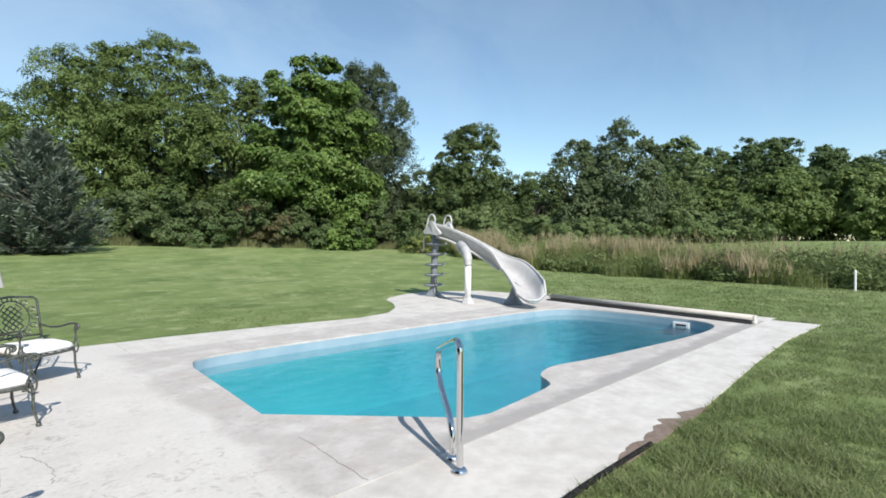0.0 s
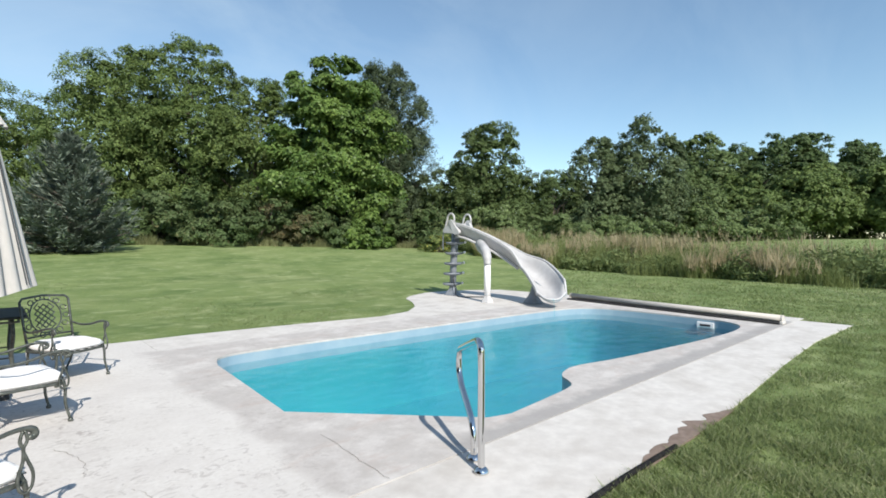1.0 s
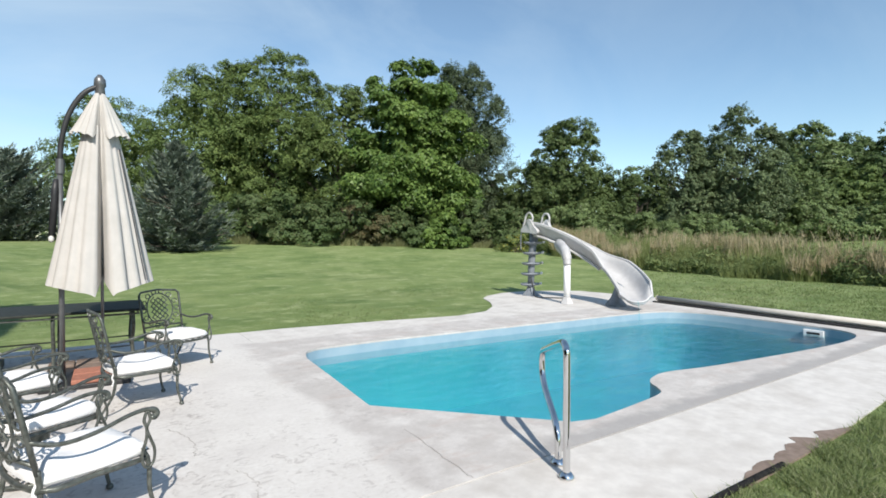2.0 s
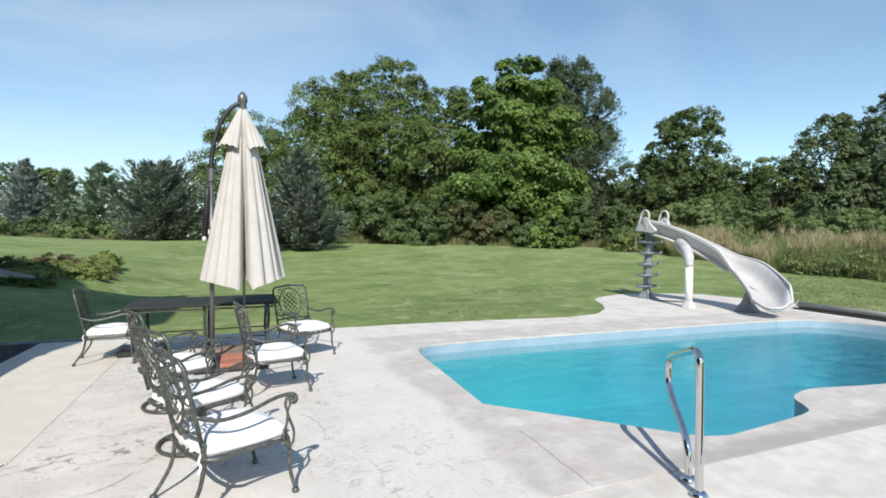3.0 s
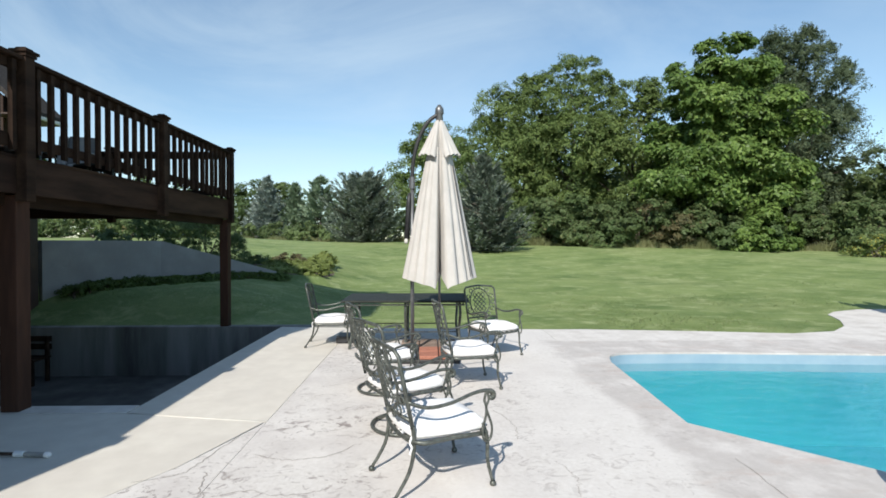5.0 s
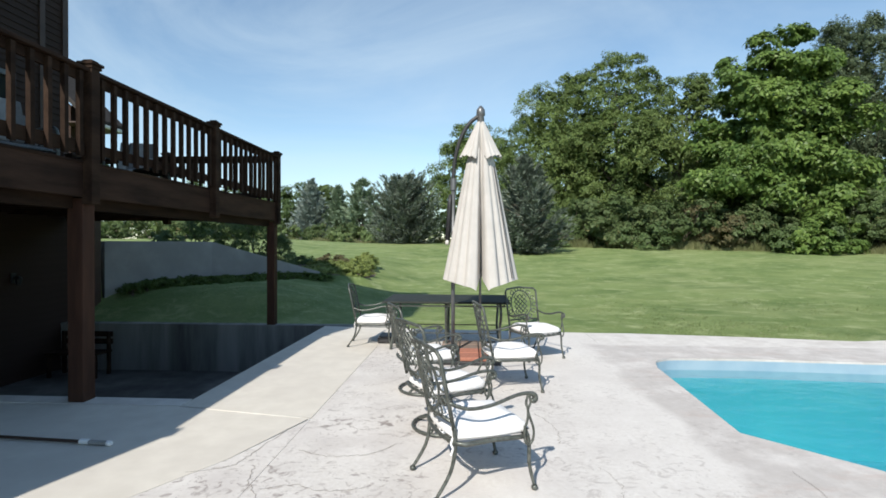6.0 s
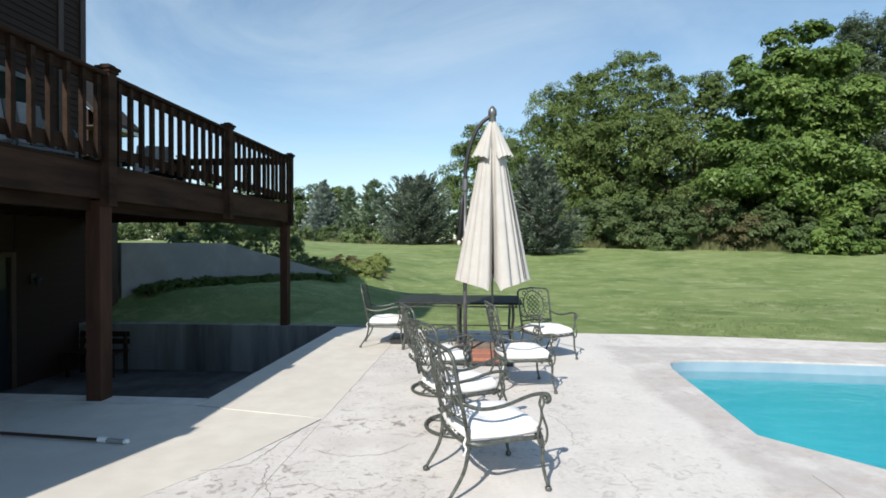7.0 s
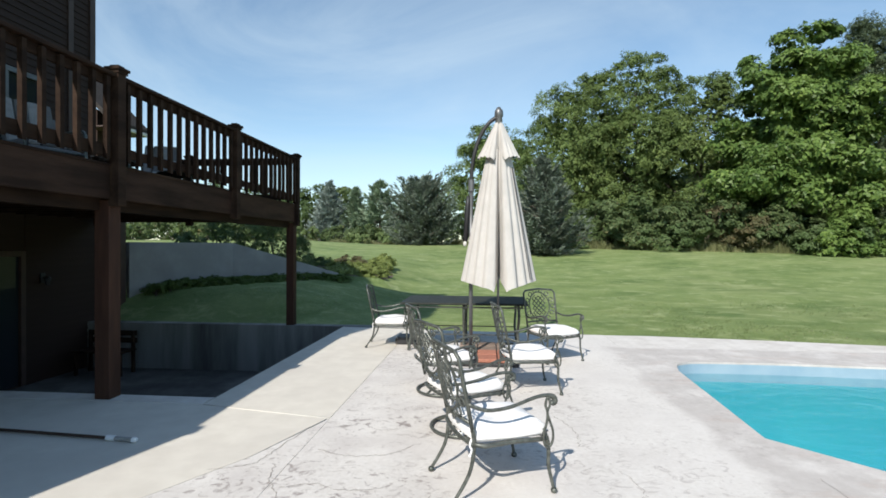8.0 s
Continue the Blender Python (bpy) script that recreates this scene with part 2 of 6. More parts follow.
M_RETAIN = plain("retaining_concrete", (0.27, 0.272, 0.275), (0.33, 0.33, 0.333), 2.5, 0.85, c3=(0.235, 0.235, 0.238), broad=0.8, bump=0.15, fine=40)
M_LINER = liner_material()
M_TILE = plain("pale_blue_pool_border", (0.235, 0.345, 0.425), (0.285, 0.39, 0.46), 3, 0.35, bump=0.05)
M_WOOD = plain("dark_stained_wood", (0.015, 0.0082, 0.006), (0.034, 0.0195, 0.0125), 11, 0.7, c3=(0.058, 0.036, 0.024), broad=4.0, bump=0.35, fine=60, stretch=(1, 0.18, 1), vary=0.25, spec=0.12)
M_RIM = plain("weathered_brown_rim_board", (0.022, 0.013, 0.0095), (0.052, 0.030, 0.021), 9, 0.7, c3=(0.084, 0.046, 0.030), broad=2.2, bump=0.6, fine=60, stretch=(1, 0.16, 1), spec=0.12)
M_POST = plain("red_brown_post_wood", (0.042, 0.020, 0.014), (0.066, 0.031, 0.020), 14, 0.65, bump=0.3, fine=70, stretch=(1, 1, 0.15), spec=0.2)
M_SIDING = plain("brown_lap_siding", (0.033, 0.019, 0.0145), (0.042, 0.025, 0.019), 6, 0.6, bump=0.15, fine=60, stretch=(1, 0.2, 1), vary=0.06, spec=0.15)
M_TRIM = plain("brown_trim_paint", (0.054, 0.030, 0.022), (0.070, 0.039, 0.028), 5, 0.55, bump=0.1)
M_ROOF = plain("roof_shingles", (0.035, 0.031, 0.029), (0.062, 0.055, 0.051), 18, 0.9, bump=0.5, fine=30, spec=0.1)
M_SOFFIT = plain("white_soffit", (0.70, 0.70, 0.69), (0.76, 0.76, 0.75), 5, 0.6, bump=0)
M_BARK = plain("bark", (0.07, 0.055, 0.042), (0.14, 0.115, 0.09), 6, 0.9, bump=0.8, fine=14, stretch=(1, 1, 0.25))
M_STEEL = plain("polished_steel", (0.62, 0.62, 0.62), (0.68, 0.68, 0.685), 3, 0.07, 1.0, bump=0)
M_MULCH = plain("mulch", (0.07, 0.048, 0.036), (0.19, 0.145, 0.11), 22, 0.95, bump=1.0, fine=30)
L_LOCUST = leaf_material("walnut_leaves", (0.082, 0.127, 0.040), (0.236, 0.308, 0.098))
L_MAPLE = leaf_material("bright_broad_leaves", (0.066, 0.122, 0.030), (0.245, 0.340, 0.088), None, 0.3, 0.45)
L_WILLOW = leaf_material("grey_green_leaves", (0.066, 0.094, 0.050), (0.175, 0.222, 0.124))
L_CEDAR = leaf_material("grey_green_cedar_leaves", (0.086, 0.122, 0.060), (0.225, 0.285, 0.140))
L_OAK = leaf_material("oak_leaves", (0.074, 0.112, 0.040), (0.185, 0.245, 0.088))
L_DARK = leaf_material("dark_green_leaves", (0.062, 0.100, 0.037), (0.155, 0.216, 0.080))
L_SHRUB = leaf_material("sumac_leaves", (0.064, 0.101, 0.037), (0.165, 0.215, 0.090), (0.21, 0.13, 0.075))
L_RUST = leaf_material("rusty_sumac_leaves", (0.085, 0.092, 0.042), (0.205, 0.165, 0.088), (0.27, 0.13, 0.07))
L_PALE = leaf_material("pale_shrub_leaves", (0.098, 0.148, 0.053), (0.25, 0.32, 0.132), (0.42, 0.43, 0.29))
L_SPRUCE = leaf_material("blue_spruce_needles", (0.044, 0.065, 0.048), (0.330, 0.385, 0.305), None, 0.12)
# needles of the far conifers paled in colour to stand in for haze
L_SILVER_HAZE = leaf_material("far_silvery_hazed_needles", (0.17, 0.215, 0.19), (0.42, 0.48, 0.43), None, 0.12)
L_PINE_HAZE = leaf_material("far_hazed_pine_needles", (0.16, 0.22, 0.14), (0.33, 0.42, 0.28), None, 0.12)
L_REED = leaf_material("tall_grass_blades", (0.130, 0.170, 0.056), (0.285, 0.315, 0.120), (0.48, 0.41, 0.27))
L_PLUME = leaf_material("dry_grass_plumes", (0.34, 0.28, 0.165), (0.52, 0.45, 0.31))
L_FRINGE = leaf_material("unmown_grass", (0.17, 0.19, 0.085), (0.30, 0.31, 0.155), (0.42, 0.35, 0.22))
L_WEED = leaf_material("meadow_weeds", (0.085, 0.128, 0.046), (0.290, 0.345, 0.140), (0.46, 0.42, 0.15))
L_BLADE = leaf_material("lawn_blades", (0.150, 0.205, 0.068), (0.340, 0.390, 0.185), (0.56, 0.53, 0.36), 0.5, 0.55, 0.74)
L_FRESH = leaf_material("fresh_perennial_leaves", (0.17, 0.22, 0.06), (0.36, 0.42, 0.15), (0.50, 0.50, 0.22))
L_PEREN = leaf_material("perennial_leaves", (0.14, 0.185, 0.05), (0.32, 0.37, 0.12), (0.40, 0.40, 0.18))
L_FLOWER = leaf_material("yellow_flowering_leaves", (0.10, 0.15, 0.045), (0.27, 0.33, 0.12), (0.72, 0.50, 0.05), 0.3, 0.55, 0.74)
L_BED = leaf_material("bed_plants", (0.06, 0.11, 0.025), (0.17, 0.23, 0.07), (0.30, 0.29, 0.10))


# ---- mesh helpers ----
def thing(name, label, category, group="", kind="", at=(0, 0, 0), turn=0.0):
    """An empty at a thing's base, to carry its parts."""
    ob = new(name)
    ob.empty_display_size = 0.1
    ob.matrix_basis = pose(*at, 0, 0, turn)
    return tagged(ob, label, category, group, kind)


def mesh_of(name, bm, material, smooth=False):
    if name != "water":
        bmesh.ops.recalc_face_normals(bm, faces=bm.faces)
    me = bpy.data.meshes.new(name)
    bm.to_mesh(me)
    bm.free()
    me.materials.append(material)
    if smooth:
        me.shade_smooth()
    return me


def part(name, bm, material, parent, label="", smooth=False):
    ob = new(name, mesh_of(name, bm, material, smooth) if isinstance(bm, bmesh.types.BMesh) else bm)
    ob.parent = parent
    return tagged(ob, label)


def setting(name, bm, material, label, category, smooth=False):
    ob = new(name, mesh_of(name, bm, material, smooth))
    return tagged(ob, label, category, "", "structure")


def box(bm, lo, hi, m=None, bevel=0.0):
    vs = [bm.verts.new((x, y, z)) for x in (lo[0], hi[0]) for y in (lo[1], hi[1]) for z in (lo[2], hi[2])]
    fs = [bm.faces.new([vs[i] for i in q]) for q in ((0, 1, 3, 2), (4, 6, 7, 5), (0, 4, 5, 1), (2, 3, 7, 6), (0, 2, 6, 4), (1, 5, 7, 3))]
    if bevel:
        es = list({e for f in fs for e in f.edges})
        made = bmesh.ops.bevel(bm, geom=es, offset=bevel, segments=2, affect="EDGES", profile=0.5)
        vs = list({v for f in made["faces"] for v in f.verts} | {v for v in vs if v.is_valid})
    if m is not None:
        bmesh.ops.transform(bm, matrix=m, verts=vs)
    return bm


def fresh():
    return bmesh.new()


def boxed(lo, hi, bevel=0.0, m=None):
    return box(bmesh.new(), lo, hi, m, bevel)


def sweep(bm, pts, radius, n=8, closed=False, squash=1.0, cap=True):
    """A round bar along points; radius may be a list, one for each point."""
    pts = [Vector(p) for p in pts]
    k = len(pts)
    radii = radius if isinstance(radius, (list, tuple)) else [radius] * k
    rings, side = [], None
    for i, p in enumerate(pts):
        a = pts[(i - 1) % k] if closed or i else p
        b = pts[(i + 1) % k] if closed or i < k - 1 else p
        d = (b - a).normalized()
        if side is None:
            side = d.orthogonal().normalized()
        side = (side - d * side.dot(d)).normalized()
        up = d.cross(side)
        rings.append([bm.verts.new(p + (side * math.cos(t) + up * math.sin(t) * squash) * radii[i]) for t in (2 * math.pi * j / n for j in range(n))])
    for i in range(k if closed else k - 1):
        r0, r1 = rings[i], rings[(i + 1) % k]
        for j in range(n):
            bm.faces.new((r0[j], r0[(j + 1) % n], r1[(j + 1) % n], r1[j]))
    if cap and not closed:
        bm.faces.new(rings[0])
        bm.faces.new(rings[-1])
    return bm


def lathe(bm, profile, n=16, at=(0, 0, 0)):
    rings = [[bm.verts.new((at[0] + r * math.cos(2 * math.pi * j / n), at[1] + r * math.sin(2 * math.pi * j / n), at[2] + z)) for j in range(n)] for r, z in profile]
    for r0, r1 in zip(rings, rings[1:]):
        for j in range(n):
            bm.faces.new((r0[j], r0[(j + 1) % n], r1[(j + 1) % n], r1[j]))
    bm.faces.new(rings[0])
    bm.faces.new(rings[-1])
    return bm


def curve(pts, steps=8, closed=False):
    """A smooth line through points."""
    pts = [Vector(p) for p in pts]
    k, out = len(pts), []
    for i in range(k if closed else k - 1):
        p0, p1, p2, p3 = (pts[(i + j) % k] if closed else pts[min(max(i + j, 0), k - 1)] for j in (-1, 0, 1, 2))
        for s in range(steps):
            t = s / steps
            out.append(0.5 * (2 * p1 + (p2 - p0) * t + (2 * p0 - 5 * p1 + 4 * p2 - p3) * t * t + (3 * p1 - p0 - 3 * p2 + p3) * t ** 3))
    if not closed:
        out.append(pts[-1])
    return out


def slab(bm, outer, z0, z1, holes=()):
    """A flat slab with straight sides, and holes through it."""
    edges, loops = [], []
    for loop in (outer, *holes):
        vs = [bm.verts.new((x, y, z1)) for x, y in loop]
        edges += [bm.edges.new((vs[i], vs[(i + 1) % len(vs)])) for i in range(len(vs))]
        loops.append(vs)
    bmesh.ops.triangle_fill(bm, edges=edges, use_beauty=True, use_dissolve=False)
    for vs in loops:
        low = [bm.verts.new((v.co.x, v.co.y, z0)) for v in vs]
        for i in range(len(vs)):
            j = (i + 1) % len(vs)
            bm.faces.new((vs[i], vs[j], low[j], low[i]))
    return bm


def quads_mesh(name, verts, material):
    """A mesh of loose leaves from an array (n, corners, 3)."""
    n, k = verts.shape[:2]
    me = bpy.data.meshes.new(name)
    me.vertices.add(k * n)
    me.vertices.foreach_set("co", np.ascontiguousarray(verts, np.float32).ravel())
    me.loops.add(k * n)
    me.loops.foreach_set("vertex_index", np.arange(k * n, dtype=np.int32))
    me.polygons.add(n)
    me.polygons.foreach_set("loop_start", np.arange(0, k * n, k, dtype=np.int32))
    me.update(calc_edges=True)
    me.materials.append(material)
    return me


def unit(v):
    return v / np.maximum(np.linalg.norm(v, axis=-1, keepdims=True), 1e-9)


def leaf_quads(rng, pos, normal, size, slim=0.55):
    """Pointed leaves at pos, facing normal."""
    u = unit(np.cross(normal, rng.normal(size=pos.shape)))
    v = np.cross(normal, u)
    s = np.broadcast_to(np.asarray(size, float).reshape(-1, 1), (len(pos), 1))
    bend = normal * s * 0.18
    return np.stack([pos + v * s, pos + u * s * slim - bend, pos - v * s, pos - u * s * slim - bend], 1)


def smooth(t):
    t = min(max(t, 0.0), 1.0)
    return t * t * (3 - 2 * t)


# ---- the ground ----
WALL_LINE = ((-7.3, 12.5), (-6.1, 14.8), (-4.0, 16.4), (-2.2, 17.8))


def wall_x(y):
    return float(np.interp(y, [p[1] for p in WALL_LINE], [p[0] for p in WALL_LINE]))


def wall_top(y):
    return float(np.interp(y, (12.5, 14.8, 16.6, 18.2), (1.62, 1.62, 0.74, 0.55)))


def lawn_z(x, y):
    z = 1.75 * max(smooth((y - 13) / 36), smooth((x - 25) / 34)) - 0.02
    z += 0.57 * smooth((y - 11.45) / 1.7) * smooth((-1.2 - x) / 3.2) * (1 - smooth((y - 20) / 20))
    if y > 12.4 and x < 2:
        high = max(wall_top(y), z) - 0.06
        z += (high - z) * smooth((wall_x(y) - 0.12 - x) / 0.25) * (1 - smooth((y - 17.4) / 1.2) * (1 - smooth((-5 - x) / 5)))
    if y > 16 and x < -4:
        z += 0.5 * smooth((-8 - x) / 8) * (1 - smooth((y - 40) / 20))
    return z


HOLES = ((-2.05, 2.7, -6, 10.6), (2.7, 12.3, 3.7, 10.1), (-7.35, -2.05, 6.6, 11.35), (-8, -2.05, -6, 6.6), (2.7, 3.3, -6, 3.7))


def grid_lines(lo, hi, step, extra, far):
    ls = list(np.arange(lo, hi, step)) + list(extra)
    out, d = [], step
    a, b = lo, hi
    while b < far:
        d *= 1.22
        a, b = a - d, b + d
        out += [a, b]
    ls = sorted(ls + out)
    keep = [ls[0]]
    for v in ls[1:]:
        if v - keep[-1] > 0.04:
            keep.append(v)
        elif any(abs(v - e) < 1e-6 for e in extra):
            keep[-1] = v
    return keep


def build_ground():
    xs = grid_lines(-9, 14, 0.3, sorted({h for r in HOLES for h in r[:2]}), 420)
    ys = grid_lines(-6, 19, 0.3, sorted({h for r in HOLES for h in r[2:]}), 420)
    bm, vs = bmesh.new(), {}
    for i in range(len(xs) - 1):
        for j in range(len(ys) - 1):
            cx, cy = (xs[i] + xs[i + 1]) / 2, (ys[j] + ys[j + 1]) / 2
            if any(r[0] < cx < r[1] and r[2] < cy < r[3] for r in HOLES):
                continue
            q = []
            for a, b in ((i, j), (i + 1, j), (i + 1, j + 1), (i, j + 1)):
                if (a, b) not in vs:
                    x, y = xs[a], ys[b]
                    vs[a, b] = bm.verts.new((x, y, lawn_z(x, y) + 0.02 * noise.noise((x * 0.3, y * 0.3, 0))))
                q.append(vs[a, b])
            bm.faces.new(q)
    setting("ground", bm, M_LAWN, "mown green lawn rising gently to the trees", "lawn", True)


build_ground()

# ---- pool ----
NOTCH = curve([(4.45, 4.79, 0), (5.50, 4.89, 0), (5.74, 5.03, 0), (5.86, 5.20, 0), (6.08, 5.32, 0), (6.45, 5.36, 0), (7.22, 5.20, 0), (8.94, 4.97, 0)], 4)
EAST = curve([(8.94, 4.97, 0), (10.1, 4.87, 0), (10.9, 4.90, 0), (11.35, 5.08, 0), (11.58, 5.48, 0), (11.66, 6.2, 0), (11.68, 7.1, 0), (11.60, 7.8, 0), (11.36, 8.25, 0), (10.9, 8.50, 0), (9.68, 8.66, 0)], 5)
WEST = curve([(4.56, 9.01, 0), (3.60, 9.00, 0), (3.34, 8.92, 0), (3.20, 8.78, 0), (3.10, 8.45, 0)], 4)
POOL = [(p.x, p.y) for p in NOTCH + EAST[1:]] + [(6.64, 8.87)] + [(p.x, p.y) for p in WEST] + [(3.03, 7.3), (2.96, 6.23), (4.22, 4.86)]
WATER_Z = -0.16
bm = fresh()
for i in range(len(POOL)):
    (x0, y0), (x1, y1) = POOL[i], POOL[(i + 1) % len(POOL)]
    bm.faces.new([bm.verts.new(c) for c in ((x0, y0, -0.27), (x1, y1, -0.27), (x1, y1, -0.03), (x0, y0, -0.03))])
bmesh.ops.remove_doubles(bm, verts=bm.verts, dist=0.001)
setting("pool_border", bm, M_TILE, "pale blue vinyl border under the coping", "pool wall", True)
bm = fresh()
top = [bm.verts.new((x, y, -0.27)) for x, y in POOL]
deep = [bm.verts.new((7.3 + (x - 7.3) * 0.985, 7 + (y - 7) * 0.97, -1.3)) for x, y in POOL]
for i in range(len(POOL)):
    j = (i + 1) % len(POOL)
    bm.faces.new((top[i], top[j], deep[j], deep[i]))
bmesh.ops.triangle_fill(bm, edges=[bm.edges.get((deep[i], deep[(i + 1) % len(deep)])) for i in range(len(deep))], use_beauty=True)
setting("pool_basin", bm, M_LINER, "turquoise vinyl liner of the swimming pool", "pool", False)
bm = fresh()
vs = [bm.verts.new((x, y, WATER_Z)) for x, y in POOL]
bmesh.ops.triangle_fill(bm, edges=[bm.edges.new((vs[i], vs[(i + 1) % len(vs)])) for i in range(len(vs))], use_beauty=True)
for f in bm.faces:
    f.normal_update()
    if f.normal.z < 0:
        f.normal_flip()
setting("water", bm, M_WATER, "clear turquoise pool water with small ripples", "water")

# ---- concrete round the pool ----
PATIO = [(-0.70, -6), (3.25, -6), (3.3, 3.5), (2.46, 4.5), (12.45, 4.45), (12.45, 9.35), (10.4, 9.6), (7.3, 9.86), (4.2, 9.93), (2.745, 9.93), (2.745, 10.95), (-0.70, 11.2)]
setting("pavement_patio", slab(fresh(), PATIO, -0.03, -0.002, [POOL]), M_PATIO, "old pale concrete patio with brown flecks, greyer round the pool", "patio")
setting("pavement_wedge", slab(fresh(), [(-0.704, 6.335), (-1.03, 5.47), (-1.39, 4.86), (-2.4, 3.6), (-3.2, -6), (-0.704, -6)], -0.12, -0.002), M_PATIO, "wedge of old flecked concrete beside the patio", "pavement")
setting("pavement_walk", slab(fresh(), [(-2.05, 6.60), (-0.703, 6.345), (-0.703, 11.2), (-2.05, 11.34)], -0.14, 0.0), M_SLAB, "smooth beige concrete walk", "pavement")
setting("pavement_house", slab(fresh(), [(-2.06, 6.588), (-0.72, 6.336), (-1.032, 5.47), (-1.392, 4.86), (-2.402, 3.6), (-3.202, -6), (-8, -6), (-8, 6.588)], -0.14, 0.0), M_SLAB, "smooth grey concrete slab beside the house", "pavement")
bm = fresh()
sweep(bm, [(-2.05, 6.592, -0.012), (-1.4, 6.466, -0.012), (-0.715, 6.341, -0.012)], 0.018, 10)
setting("slab_joint", bm, M_SLAB, "pale raised mortar joint between two slabs", "joint", True)
setting("pavement_south", slab(fresh(), [(3.31, 3.49), (5.7, 3.47), (8.4, 3.62), (10.5, 3.70), (12.75, 3.58), (12.75, 4.438), (2.46, 4.488)], -0.12, -0.006), M_STRIP, "pale concrete walk along the pool", "pavement")
PAD = [(2.752, 9.942), (4.2, 9.942), (7.3, 9.872), (10.4, 9.612), (12.462, 9.362), (12.462, 4.45), (13.1, 4.4), (13.35, 7.1), (13.5, 10.2), (13.2, 12.6), (12.3, 13.3), (11.6, 13.5), (10.8, 13.5), (9.9, 13.1), (9.45, 12.7), (9.05, 11.9), (8.55, 11.2), (7.9, 10.65), (7.0, 10.45), (5.4, 10.72), (3.5, 10.95), (2.752, 10.95)]
setting("pavement_north", slab(fresh(), PAD, -0.12, -0.004), M_STRIP, "pale concrete strip and pad under the slide", "pavement")
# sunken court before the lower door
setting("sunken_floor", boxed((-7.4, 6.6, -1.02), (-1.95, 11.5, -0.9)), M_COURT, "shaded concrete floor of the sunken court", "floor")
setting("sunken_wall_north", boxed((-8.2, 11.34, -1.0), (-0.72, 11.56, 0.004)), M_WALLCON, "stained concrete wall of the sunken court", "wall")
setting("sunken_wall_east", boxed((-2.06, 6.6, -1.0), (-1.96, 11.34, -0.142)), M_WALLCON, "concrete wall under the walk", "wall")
setting("sunken_kerb", boxed((-8.0, 6.592, -1.0), (-2.056, 6.80, 0.006)), M_STRIP, "concrete kerb at the edge of the sunken court", "kerb")


def build_retaining_wall():
    bm = bmesh.new()
    pts, th = list(WALL_LINE[:3]), 0.22
    prev = None
    samples = []
    for (x0, y0), (x1, y1) in zip(pts, pts[1:]):
        for s in np.linspace(0, 1, 9)[:-1]:
            samples.append((x0 + (x1 - x0) * s, y0 + (y1 - y0) * s))
    samples.append((-3.75, 16.6))
    for i, (x, y) in enumerate(samples):
        a, b = samples[max(i - 1, 0)], samples[min(i + 1, len(samples) - 1)]
        d = Vector((b[0] - a[0], b[1] - a[1])).normalized()
        nx, ny = -d.y * th, d.x * th
        z = wall_top(y)
        ring = [bm.verts.new(c) for c in ((x, y, -0.3), (x, y, z), (x + nx, y + ny, z), (x + nx, y + ny, -0.3))]
        if prev:
            for k in range(4):
                bm.faces.new((prev[k], prev[(k + 1) % 4], ring[(k + 1) % 4], ring[k]))
        else:
            bm.faces.new(ring)
        prev = ring
    bm.faces.new(prev)
    setting("retaining_wall", bm, M_RETAIN, "smooth grey concrete retaining wall stepping down to the lawn", "retaining wall")


build_retaining_wall()


# ---- trees ----
def limb_mesh(bm, rng, base, top, radius, bends=5, wander=0.06):
    base, top = Vector(base), Vector(top)
    n = bends + 1
    length = (top - base).length
    pts = [base.lerp(top, i / n) + Vector(rng.normal(size=3)) * (wander * length * (0 < i)) for i in range(n + 1)]
    sweep(bm, pts, [radius * (1 - 0.8 * i / n) for i in range(n + 1)], 7)
    return pts


def lumps(rng, count=7):
    k = rng.normal(size=(count, 3)) * (1.6, 1.6, 1.8)
    ph = rng.uniform(0, 6.28, count)
    return lambda d: 1 + 0.20 * np.sin(d @ k.T * 1.7 + ph).sum(-1) / math.sqrt(count)


def leaf_tris(rng, pos, normal, size, slim, hang):
    """Three-cornered leaves at pos, facing normal, their tips hanging by the given share."""
    aim = unit(rng.normal(size=pos.shape) + np.array((0, 0, -1.0)) * hang)
    v = unit(aim - normal * (aim * normal).sum(-1, keepdims=True))
    u = np.cross(normal, v)
    s = np.asarray(size, float).reshape(-1, 1)
    return np.stack([pos + v * s, pos - v * s * 0.6 + u * s * slim, pos - v * s * 0.6 - u * s * slim], 1)


